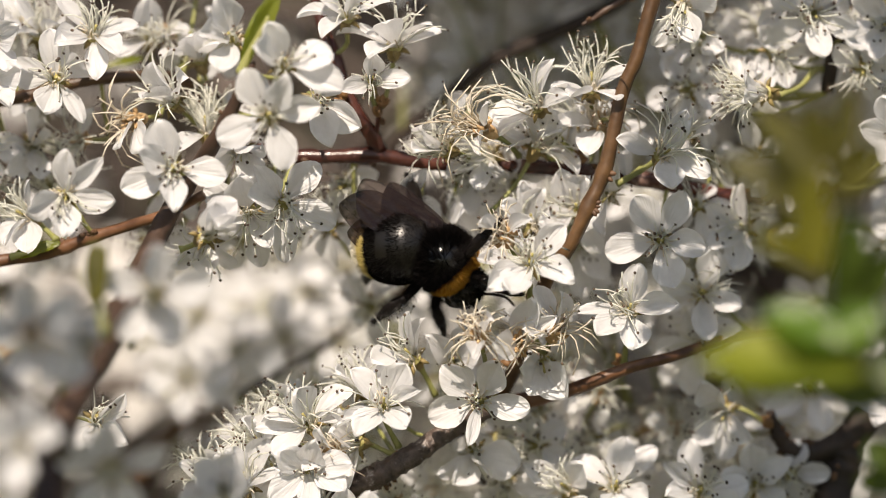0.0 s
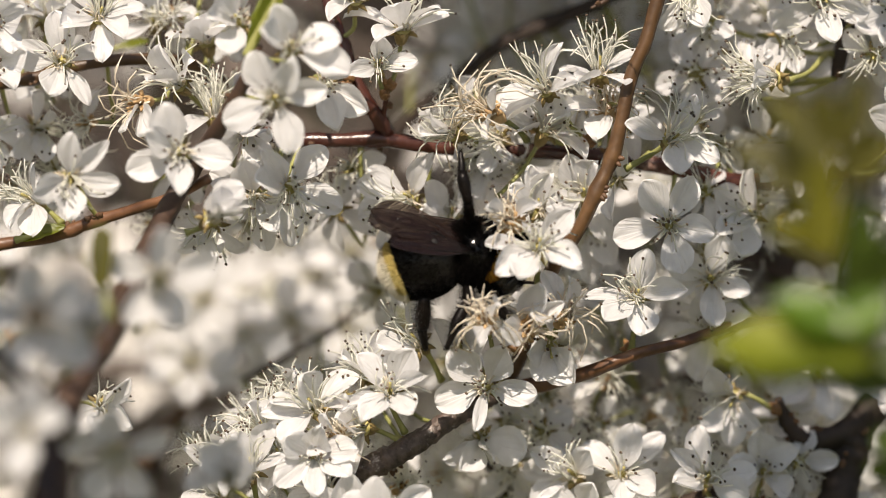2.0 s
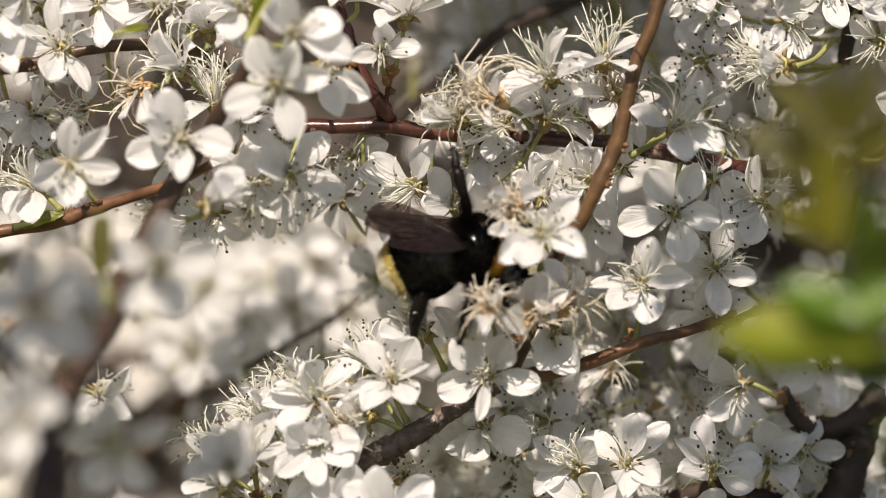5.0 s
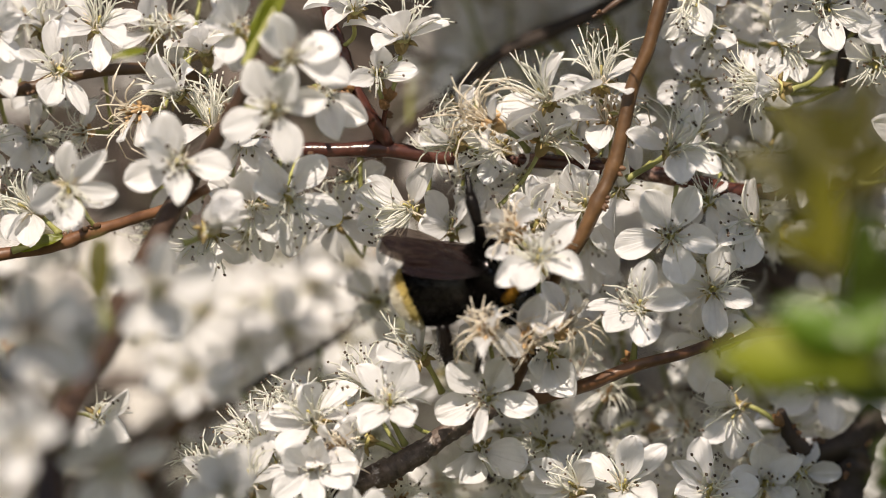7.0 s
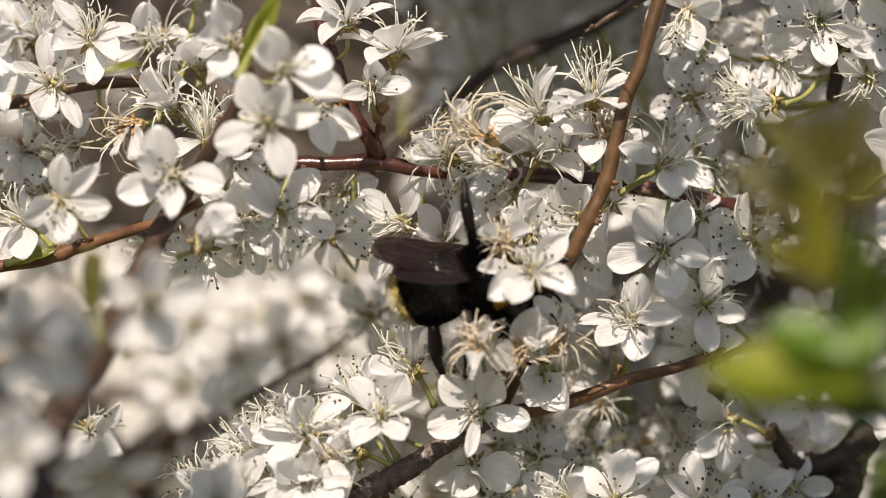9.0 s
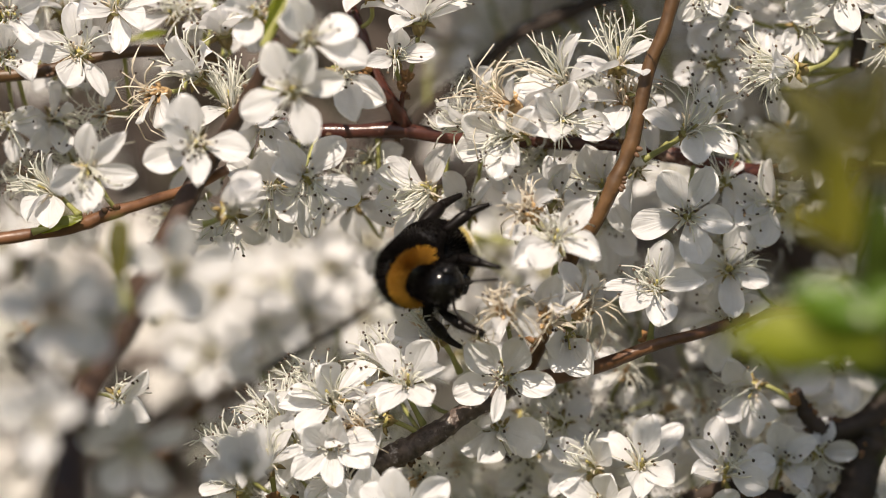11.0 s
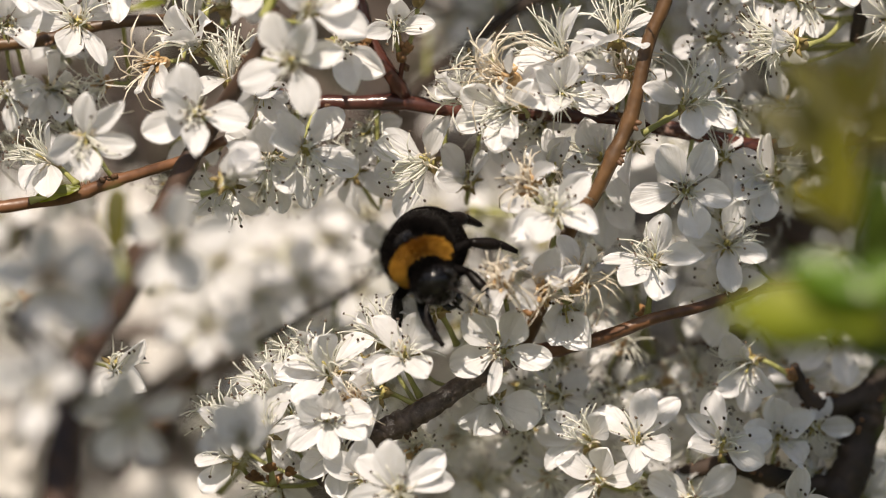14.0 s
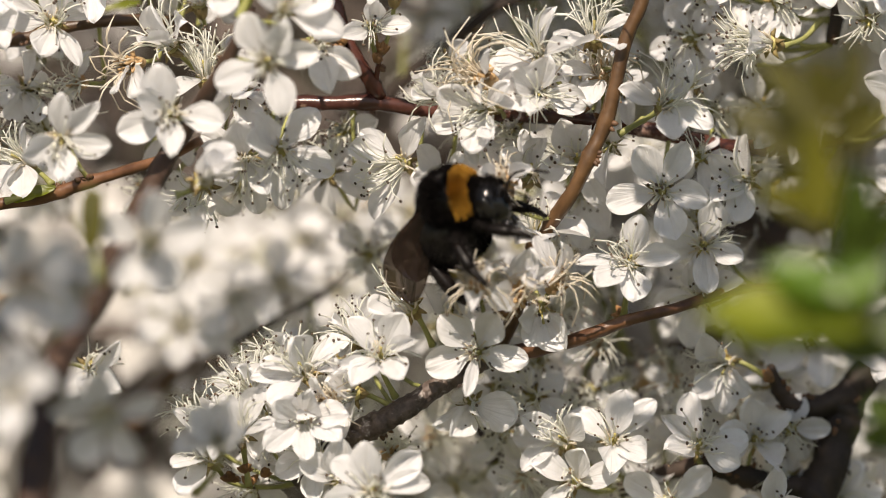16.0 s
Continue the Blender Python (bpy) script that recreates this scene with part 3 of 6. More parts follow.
bloom(308, 182, -2, -0.45, 0.45, ((118, 74, 1.2), (60, 50), (170, 50)), (20, 1.05, 0.6, -0.6, 0.5))
bloom(366, 236, 0, -0.05, 0.8, ((200, 50, 0.8), (-20, 45, 0.8)), (22, 1.15, 0.42, -0.1, 0.95))
bloom(355, 108, 5, -0.2, 0.8, ((155, 66), (108, 58), (50, 48)), (8, 0.6, 0.5, -0.2, 0.9))
bloom(262, 70, 10, -0.1, 0.7, ((150, 70), (80, 60), (20, 70), (210, 50)))
bloom(412, 72, -14, -0.2, 0.3, ((108, 76, 1.1), (245, 50), (170, 50)), (6, 0.5, 0.5))
bloom(502, 118, -21, 0.1, 0.35, ((108, 70, 0.9), (18, 84, 1.2), (-20, 108, 1.1), (150, 60)), (12, 0.55, 0.6))
bloom(476, 205, -21, 0.0, 0.1, ((116, 80, 1.1), (201, 98, 1.1), (288, 94, 1.05), (12, 84, 0.9), (62, 60)), (12, 0.5, 0.7))
bloom(560, 178, -9, 0.2, -0.2, ((-34, 80, 1.1), (-70, 70), (40, 50)))
bloom(424, 262, -3, 0.05, -0.6, ((300, 62, 1.0), (222, 64, 1.0), (180, 40), (0, 40)), (14, 0.6, 0.7, 0.0, -0.5))
bloom(498, 358, -8, 0.15, 0.0, ((43, 90), (-23, 102, 1.0), (274, 106, 0.85), (122, 62, 0.85), (170, 54)), (14, 0.95, 0.75, 0.3, -0.6))
bloom(440, 376, -6, -0.1, 0.0, ((100, 64, 1.15), (153, 88, 0.95), (280, 98, 0.8), (304, 74, 0.7), (200, 50)), (16, 0.95, 0.6, 0.0, -0.7))
bloom(362, 418, -16, 0.55, 0.45, ((28, 64, 1.0), (48, 72, 1.15), (70, 62, 1.0), (40, 50, 1.2)), (4, 0.5, 0.3), stalk=(318, 442, -14))
bloom(368, 424, 0, -0.3, -0.6, ((262, 66), (225, 70, 0.8), (310, 60)), (24, 1.0, 0.7, -0.4, -0.75))
bloom(478, 300, 10, 0.2, -0.2, ((60, 60), (130, 60), (200, 70), (270, 70), (340, 60)))
bloom(614, 34, -1, 0.0, 0.8, ((168, 84, 0.8), (130, 70), (30, 80, 0.85), (80, 60), (200, 40, 0.8)), (12, 0.85, 0.7, 0.0, 0.9))
bloom(698, 84, -2, 0.1, 0.82, ((157, 104, 0.5), (24, 84, 0.8), (44, 76, 0.8), (110, 40), (178, 38, 1.0)), (12, 1.15, 0.6, 0.35, 0.9))
bloom(656, 146, -3, 0.1, 0.3, ((84, 54, 0.85), (9, 62, 0.85), (196, 40, 0.8)), (18, 0.75, 0.95), stalk=(668, 200, 1), size=0.85)
# beyond the red branch, along the upright one
bloom(858, 230, -6, -0.75, 0.35, ((75, 44, 0.5), (230, 36, 0.5)), (26, 1.35, 0.5, -0.88, 0.35), "spent", stalk=(918, 276, 2))
bloom(952, 190, -4, -0.4, 0.55, ((83, 78, 0.6), (184, 74, 0.95), (216, 84, 0.7), (18, 52, 0.7)), (14, 1.25, 0.55, -0.6, 0.65), stalk=(1022, 282, 2))
bloom(1046, 160, -2, -0.05, 0.8, ((178, 70, 0.7), (34, 78, 0.7), (200, 42, 0.8), (350, 40)), (24, 1.2, 0.5, -0.05, 0.98))
bloom(1060, 226, 0, -0.1, 0.75, ((164, 64, 0.9), (235, 40)), (22, 0.95, 0.75, 0.0, 0.85), "spent")
bloom(945, 254, 2, -0.35, 0.6, ((142, 66, 1.1), (190, 50), (35, 48, 0.6)), (8, 0.6, 0.6), "spent", stalk=(1018, 284, 3))
bloom(870, 275, 4, -0.6, 0.1, ((160, 80, 0.8), (205, 84, 0.9), (240, 60, 0.8)), (24, 1.1, 0.6, -0.85, -0.1))
bloom(715, 380, 2, -0.35, 0.25, ((146, 94), (70, 76, 0.8), (202, 98, 1.0), (243, 110, 0.9), (166, -98)), (22, 1.15, 0.6, -0.8, -0.45))
bloom(786, 412, 6, 0.0, 0.45, ((122, 66, 1.15), (60, 50), (170, 48)), (8, 0.6, 0.6))
held_flower = bloom(940, 466, -13, 0.0, 0.45, ((-17, 68, 1.0), (236, 66, 1.1), (178, 92, 0.55), (210, 84, 1.0), (52, 80, 0.9), (100, -60)), (22, 0.75, 0.9, 0.0, 0.6), stalk=(937, 545, -6))
bloom(894, 420, -11, -0.35, 0.55, ((150, 50, 0.5), (60, 45, 0.5)), (28, 0.75, 1.0, -0.4, 0.5), "spent")
bloom(936, 402, 2, 0.05, 0.6, ((96, 78, 0.55), (70, 70, 0.8), (130, 60, 0.8)), (10, 0.9, 0.6, 0.1, 0.9))
bloom(1020, 372, 3, -0.1, 0.3, ((120, 64, 1.0), (74, 60), (195, 60, 0.9), (300, 90, 0.8)), (12, 0.8, 0.8, -0.7, 0.1))
bloom(1075, 345, 2, -0.3, -0.3, ((228, 84, 0.7), (250, 60, 0.7), (90, 50)), (10, 0.6, 0.8, 0.0, 0.7), stalk=(1135, 300, -1))
bloom(1024, 430, 12, 0.2, -0.2, ((275, 100, 0.9), (310, 70), (220, 60)))
bloom(1168, 424, -4, 0.0, 0.0, ((121, 88, 1.05), (62, 90, 1.0), (-12, 80), (193, 100, 1.1), (287, 88, 1.1)), (14, 0.5, 0.8))
bloom(1170, 276, -5, 0.3, 0.3, ((160, 84, 0.75), (285, 60, 1.0), (-20, 84, 0.9), (60, 80, 0.8)), (22, 1.2, 0.6, 0.55, 0.65), stalk=(1092, 326, -3))
bloom(1208, 8, -3, 0.0, -0.4, ((236, 86, 0.85), (285, 72, 0.85), (20, 60), (130, 70), (80, 70)), (14, 1.0, 0.6, -0.1, -0.75))
bloom(1356, 166, -2, -0.8, 0.1, ((150, 56, 0.9), (200, 50, 0.8)), (26, 1.25, 0.45, -0.92, 0.05), stalk=(1444, 122, 8))
bloom(1440, 24, 3, 0.0, -0.2, ((280, 74, 0.9), (213, 104, 1.0), (-20, 80), (150, 90), (60, 70)), (14, 0.8, 0.8, -0.3, -0.3))
bloom(1572, 44, 4, -0.3, 0.0, ((200, 78), (250, 70), (140, 80)))
bloom(1590, 240, 2, -0.3, 0.0, ((175, 60), (235, 60), (120, 70)))
bloom(1318, 405, 6, -0.3, 0.2, ((95, 80, 0.6), (200, 60), (250, 70), (150, 70, 0.8)), (18, 1.0, 0.6, -0.7, 0.0))
bloom(1114, 552, -4, 0.0, 0.4, ((79, 80, 0.95), (276, 54, 1.15), (174, 88, 0.6), (214, 70), (17, 74, 0.8)), (14, 0.95, 0.8, -0.4, 0.5), stalk=(1104, 645, 2))
bloom(1242, 520, 4, 0.0, 0.2, ((75, 82, 1.0), (148, 80, 1.15), (-16, 64, 0.8), (276, 76, 0.9), (192, 94, 0.8)), (12, 0.8, 0.8, 0.3, 0.5))
bloom(1245, 612, 8, -0.2, 0.3, ((186, 90), (110, 70), (250, 94, 1.0), (40, 60)), (14, 1.0, 0.6, -0.5, 0.6))
# these two are held down by the bee and spring back once it leaves them
sprung_flower = bloom(949, 258, -5, 0.0, 0.0, ((190, 60, 1.15), (-12, 84, 1.1), (75, 66, 1.0), (250, 36), (140, 60)), (18, 0.85, 0.9, 0.1, -0.3))
pressed_flower = bloom(856, 287, -6, -0.4, 0.0, ((158, 80, 1.1), (196, 98, 1.0), (52, 54, 0.6), (288, 56, 0.7), (248, 70, 1.0)), (20, 0.95, 0.6, -0.6, -0.35))
# on the lower branch
bloom(848, 710, -7, 0.0, 0.1, ((136, 88, 1.15), (64, 80, 1.1), (-8, 82, 0.95), (258, 70, 0.5), (198, 94, 1.15)), (16, 0.45, 1.0))
bloom(678, 722, -8, 0.0, 0.5, ((122, 80, 1.0), (62, 86, 1.1), (28, 70, 0.55), (194, 80, 0.45), (215, 48, 1.0), (330, 40)), (16, 0.8, 0.7, -0.1, 0.75), stalk=(706, 792, -3))
bloom(732, 636, -3, -0.4, 0.5, ((185, 76, 1.0), (104, 76, 0.8), (78, 74, 0.35), (207, 76, 0.9)), (14, 1.2, 0.5, -0.75, 0.5), stalk=(770, 700, 2))
bloom(850, 598, -13, -0.1, 0.55, ((60, 40, 0.5), (250, 36, 0.6)), (26, 0.85, 0.95, -0.4, 0.6), "spent")
bloom(918, 612, -10, 0.1, 0.3, ((76, 84, 1.0), (42, 72, 0.6), (160, 30)), (20, 0.8, 1.0, 0.3, 0.4), "spent")
bloom(982, 588, -8, 0.3, 0.55, ((168, 48, 0.8), (110, 84, 0.9), (80, 70, 0.6)), (22, 0.95, 0.75, 0.35, 0.6), "spent")
bloom(958, 636, -2, 0.1, -0.5, ((298, 62, 1.3), (252, 54, 1.1), (200, 40)), (5, 0.4, 0.6))
bloom(800, 640, 2, 0.0, 0.2, ((60, 70, 1.0), (130, 50, 0.9), (20, 60)), (8, 0.6, 0.6))
bloom(548, 752, -7, -0.3, 0.55, ((112, 70, 1.15), (50, 96, 0.9), (14, 100, 0.5), (180, 90, 0.6), (158, 74, 0.7), (214, 74, 0.9)), (18, 0.95, 0.7, -0.4, 0.7))
bloom(634, 784, -4, -0.6, 0.1, ((248, 64, 0.8), (128, 64, 1.0), (190, 80, 0.7), (155, 50)), (16, 0.95, 0.6, -0.85, 0.1), stalk=(700, 808, -2))
bloom(545, 832, -8, 0.0, 0.1, ((12, 70, 1.0), (-22, 60, 0.9), (277, 60, 0.8), (216, 68, 1.0), (140, 50), (75, 54)), (18, 0.5, 1.0))
bloom(436, 862, -6, -0.1, 0.7, ((108, 66, 1.2), (66, 92, 0.9), (164, 60, 0.8), (30, 62, 0.8), (195, 44)), (18, 1.2, 0.55, -0.3, 0.9), stalk=(450, 950, -3))
bloom(488, 838, -2, -0.2, 0.5, ((70, 60), (20, 60, 0.6), (240, 50)), (12, 0.9, 0.5, -0.3, 0.8))
bloom(572, 898, -4, -0.4, 0.3, ((156, 88, 0.9), (110, 70), (200, 70), (260, 60)), (14, 0.8, 0.7, -0.5, 0.4))
bloom(612, 938, -8, 0.0, 0.2, ((95, 66, 1.2), (150, 70), (30, 70), (270, 60)), (10, 0.5, 0.8))
bloom(668, 958, -16, 0.0, 0.3, ((100, 80, 1.1), (140, 84), (40, 104, 1.0), (15, 100, 0.8), (250, 60), (190, 80)), (14, 0.6, 0.8))
bloom(838, 800, 3, 0.1, -0.4, ((-18, 76, 1.4), (300, 40, 0.9), (216, 66, 0.8), (250, 50)), (8, 0.6, 0.8, -0.3, -0.5))
bloom(505, 742, 0, -0.35, 0.55, ((160, 50, 0.8), (80, 60, 0.8)), (24, 1.0, 0.7, -0.4, 0.8))
bloom(462, 792, -2, -0.3, 0.6, ((120, 60, 0.8), (40, 50, 0.7)), (22, 1.05, 0.6, -0.4, 0.85))
bloom(590, 800, -6, -0.3, 0.2, ((200, 50, 0.7), (130, 46, 0.7)), (24, 0.8, 0.9, -0.5, 0.3), "spent")
bloom(640, 690, 0, -0.2, 0.6, ((150, 56, 0.8), (60, 60, 0.7)), (22, 0.95, 0.7, -0.3, 0.8))
bloom(372, 848, 0, -0.4, 0.6, ((140, 50, 0.7), (70, 50, 0.7)), (22, 1.0, 0.7, -0.5, 0.7))
bloom(790, 265, -2, -0.7, 0.2, ((190, 60, 0.8), (140, 60, 0.8)), (20, 1.0, 0.7, -0.85, 0.2))
bloom(382, 905, -4, -0.4, 0.5, ((170, 60), (110, 60), (220, 70), (60, 60)), (16, 0.9, 0.6, -0.5, 0.7))
# lower right
bloom(1088, 866, 2, 0.0, 0.45, ((140, 92, 1.01), (82, 88, 1.05), (46, 104, 0.8), (-25, 60, 1.0), (262, 48, 1.0)), (10, 0.7, 0.7, 0.0, 0.6))
bloom(1004, 866, 4, -0.35, 0.3, ((172, 94, 0.9), (148, 80, 0.9), (214, 90, 0.8), (60, 60)), (14, 0.9, 0.6, -0.6, 0.5))
bloom(1024, 935, 4, -0.2, 0.2, ((150, 80), (215, 84, 0.6), (80, 60), (20, 70)), (10, 0.6, 0.8))
bloom(1186, 972, 4, -0.1, 0.2, ((150, 86, 1.01), (40, 96, 0.92), (270, 60), (200, 70), (330, 70)), (14, 0.6, 0.9))
bloom(1238, 872, 4, 0.0, 0.3, ((100, 96, 0.92), (12, 84, 1.0), (-22, 76), (180, 60), (140, 84, 0.7)), (14, 0.9, 0.8, 0.0, 0.5))
bloom(1336, 858, 8, 0.0, 0.2, ((100, 78, 1.01), (44, 66, 1.01), (-48, 56, 0.92), (206, 76, 0.9), (160, 60, 0.8)), (12, 0.5, 0.9))
bloom(1286, 728, 8, -0.3, -0.3, ((264, 84, 1.01), (132, 72, 1.0), (225, 80, 0.9), (310, 60)), (14, 0.95, 0.6, -0.8, -0.1), stalk=(1362, 752, 7))
bloom(1432, 684, 14, 0.0, -0.1, ((212, 84, 1.01), (286, 80, 0.92), (-20, 90, 0.9), (120, 70)), (10, 0.6, 0.9))
bloom(1580, 690, 9, -0.1, 0.0, ((200, 70), (240, 70, 1.01), (130, 70)))
bloom(1410, 868, 16, 0.1, 0.2, ((80, 80, 1.01), (150, 70), (20, 84), (250, 70)))
bloom(1480, 960, 16, -0.1, 0.4, ((60, 70), (140, 70), (10, 80), (210, 60)), (16, 1.0, 0.5, 0.2, 0.8))
bloom(1372, 985, 4, 0.0, 0.2, ((92, 80, 0.92), (20, 60), (170, 70), (260, 60)))
bloom(170, 748, -7, 0.3, -0.1, ((35, 60, 0.7), (-30, 66, 0.8), (265, 60, 0.9), (220, 50)), (10, 0.8, 0.6, 0.4, 0.6), stalk=(112, 742, 6))
# close to the viewer, far out of focus
bloom(58, 592, -82, 0.1, 0.1, ((100, 80), (170, 88), (245, 80), (310, 84), (35, 84)), (14, 0.6, 0.8), "spent", stalk=(18, 682, -66))
bloom(150, 604, -72, 0.2, 0.1, ((60, 50), (150, 46), (250, 56)), (4, 0.4, 0.6), stalk=(110, 694, -56))
bloom(272, 522, -55, 0.05, 0.1, ((85, 80), (15, 96, 1.1), (300, 86, 1.1), (235, 84), (160, 80)), (14, 0.5, 0.9), stalk=(232, 612, -39))
bloom(196, 826, -67, 0.1, -0.65, ((95, 70, 1.1), (20, 92, 1.2), (310, 90, 1.1), (240, 88, 1.1), (165, 90, 1.2)), (14, 0.5, 0.9), stalk=(156, 916, -51))
bloom(40, 786, -86, 0.1, 0.3, ((80, 60, 1.1), (150, 66, 1.1), (20, 50), (260, 70)), (6, 0.4, 0.8), stalk=(0, 876, -70))
bloom(398, 872, -41, -0.2, 0.4, ((120, 60, 1.1), (75, 64, 1.1), (180, 60), (20, 50)), (8, 0.6, 0.7), stalk=(358, 962, -25))
# beyond the bee, out of focus
bloom(505, 594, 56, -0.1, 0.2, ((100, 84), (30, 92), (-40, 88), (250, 84), (170, 96)))
bloom(425, 622, 60, 0.1, 0.3, ((80, 80), (150, 90), (10, 90), (300, 84), (230, 80)))
bloom(612, 470, 58, -0.2, 0.1, ((120, 80), (60, 84), (-20, 90), (270, 88), (190, 92)))
bloom(600, 604, 54, 0.1, 0.4, ((90, 84), (20, 90), (160, 86), (310, 80), (240, 80)))
bloom(655, 560, 60, 0.0, 0.2, ((70, 84), (0, 88), (140, 84), (210, 84), (290, 86)))
bloom(350, 560, 62, 0.1, 0.1, ((60, 88), (130, 84), (200, 84), (270, 88), (340, 92)))
bloom(545, 515, 64, 0.0, 0.5, ((20, 80), (95, 84), (165, 90), (240, 80), (310, 80)))
bloom(330, 668, 62, -0.1, 0.3, ((50, 84), (120, 84), (195, 88), (260, 80), (335, 84)))
bloom(730, 470, 56, 0.1, 0.2, ((60, 84), (130, 84), (200, 84), (275, 80), (345, 84)))
bloom(455, 700, 60, 0.1, 0.2, ((30, 84), (100, 84), (175, 84), (245, 80), (315, 84)))


def fill(count, region, depth, seed, size=(140, 185), slope=0.0, kinds=("open", "wide", "back", "back", "cup", "thin")):
    """More flowers of the hedge, set among the others with a gap kept between neighbours."""
    rng = random.Random(seed)
    x0, y0, x1, y1 = region
    placed = []
    for _ in range(count * 6):
        if len(placed) >= count:
            break
        x, y, d = rng.uniform(x0, x1), rng.uniform(y0, y1), rng.uniform(*depth)
        d += (y1 - y) * UNIT / MM * slope
        if any((x - a) ** 2 + (y - b) ** 2 < 75 ** 2 and abs(d - c) < 12 for a, b, c in placed):
            continue
        if noise.noise(Vector((x * 0.006, y * 0.006, d * 0.03 + 3))) < -0.22:
            continue
        placed.append((x, y, d))
        flower(rng.choice(kinds), x, y, d, rng.uniform(-0.8, 0.7), rng.uniform(-0.3, 0.7), rng.uniform(*size), rng.uniform(0, 72))


WISPY = ("back", "half", "thin", "back")
fill(18, (-80, -80, 620, 440), (5, 16), 1, (125, 165), 0.0, WISPY)
fill(7, (780, 200, 1110, 380), (4, 14), 41, (120, 160), 0.0, WISPY)
fill(11, (410, 730, 720, 960), (3, 14), 42, (120, 160), 0.0, WISPY)
fill(10, (1220, 100, 1600, 480), (3, 14), 43, (120, 160), 0.0, WISPY)
fill(10, (880, 760, 1400, 980), (8, 16), 44, (130, 165), 0.0, WISPY)
fill(12, (1120, -80, 1640, 420), (16, 40), 2)
fill(9, (1170, -60, 1600, 250), (2, 12), 14, (130, 170))
fill(8, (720, -20, 1200, 420), (55, 90), 6)
fill(30, (960, 420, 1640, 960), (18, 40), 3)
fill(27, (270, 420, 790, 720), (62, 72), 4, (150, 210), 0.8)
fill(15, (390, 440, 720, 640), (62, 70), 21, (150, 200), 0.9)
fill(16, (740, -80, 1130, 210), (42, 62), 31, (150, 200))
fill(9, (880, 690, 1240, 880), (10, 18), 33, (130, 170))
fill(7, (985, 350, 1180, 520), (30, 42), 11)
fill(5, (690, 420, 960, 560), (45, 60), 13)
fill(6, (-80, 600, 560, 960), (70, 82), 7, (150, 210), 0.9)
fill(4, (-80, 420, 300, 640), (30, 70), 8)
fill(14, (560, 520, 960, 960), (20, 45), 5)
add_stalks()


def far_flower(s, rng, x, y, d):
    c = spot(x, y, d)
    f = Vector((rng.uniform(-0.7, 0.7), rng.uniform(-1, -0.1), rng.uniform(-0.3, 0.9))).normalized()
    m = facing(c, f, rng.uniform(0, 72), rng.uniform(70, 90) * UNIT)
    for k in range(5):
        a = 2 * math.pi * k / 5 + rng.uniform(-0.15, 0.15)
        lift = rng.uniform(0, 0.5)
        o, w = Vector((math.cos(a), math.sin(a), 0)), Vector((-math.sin(a), math.cos(a), 0))
        rows = []
        for u, h in ((0.1, 0.06), (0.45, 0.28), (0.78, 0.33), (1.0, 0.13)):
            rows.append([m @ (o * u * math.cos(lift) + w * h * v + Vector((0, 0, u * math.sin(lift) + 0.1 * v * v))) for v in (-1, 0, 1)])
        s.grid(rows)


def blossom_mass():
    """The rest of the hedge's blossom, deep behind the branches, and more added above the view for shade."""
    rng = random.Random(5)
    s = Shape()
    for _ in range(4200):
        x, y, d = rng.uniform(-500, 2070), rng.uniform(-500, 1380), rng.uniform(55, 190)
        if x < 760 and d < 100:
            d += 60
        if x < 760 and y < 430 and d < 175:
            continue
        if noise.noise(Vector((x * 0.004, y * 0.004, d * 0.02))) < -0.08:
            continue
        far_flower(s, rng, x, y, d)
    # out of view above, added to keep sun off the upper middle background
    for _ in range(1100):
        far_flower(s, rng, rng.uniform(680, 1600), rng.uniform(-1150, -180), rng.uniform(4, 80))
    ob = new("blossom_mass", s.mesh("blossom_mass", MASS_PETAL))
    tagged(ob, "dense white blackthorn blossom deep in the hedge, with unseen blossom added above for shade", "blossom", kind="stuff")
    t = Shape()
    for _ in range(220):
        x, y, d = rng.uniform(-600, 2170), rng.uniform(-600, 1480), rng.uniform(110, 240)
        a = spot(x, y, d)
        w = Vector((rng.uniform(-1, 1), rng.uniform(-0.4, 0.4), rng.uniform(-0.7, 1))).normalized() * rng.uniform(0.04, 0.10)
        k = Vector((rng.uniform(-1, 1), rng.uniform(-1, 1), rng.uniform(-1, 1))) * 0.01
        r = rng.uniform(0.7, 2.0) * MM
        t.tube(smooth_line([a - w, a + k, a + w], 6), [r * 1.2 - r * 0.08 * i for i in range(7)], 6)
    ob = new("hedge_twigs", t.mesh("hedge_twigs", OLD_BARK))
    tagged(ob, "tangle of brown twigs deep in the hedge", "twigs", kind="stuff")


blossom_mass()


def overhang():
    """Blossom added over the place, out of view, only to shade parts of it."""
    rng = random.Random(61)
    s = Shape()
    for count, x0, y0, x1, y1, d0, d1 in ((7, 1080, -400, 1700, -150, -32, -8), (28, 930, -1000, 1340, -630, -120, -100), (9, 1050, -620, 1480, -330, -80, -60),
                                          (46, -480, -430, 150, -115, -146, -120)):
        for _ in range(count):
            far_flower(s, rng, rng.uniform(x0, x1), rng.uniform(y0, y1), rng.uniform(d0, d1))
    tagged(new("overhanging_blossom", s.mesh("overhanging_blossom", MASS_PETAL)), "unseen white blossom added above the flowers to shade them", "blossom", kind="stuff")


overhang()


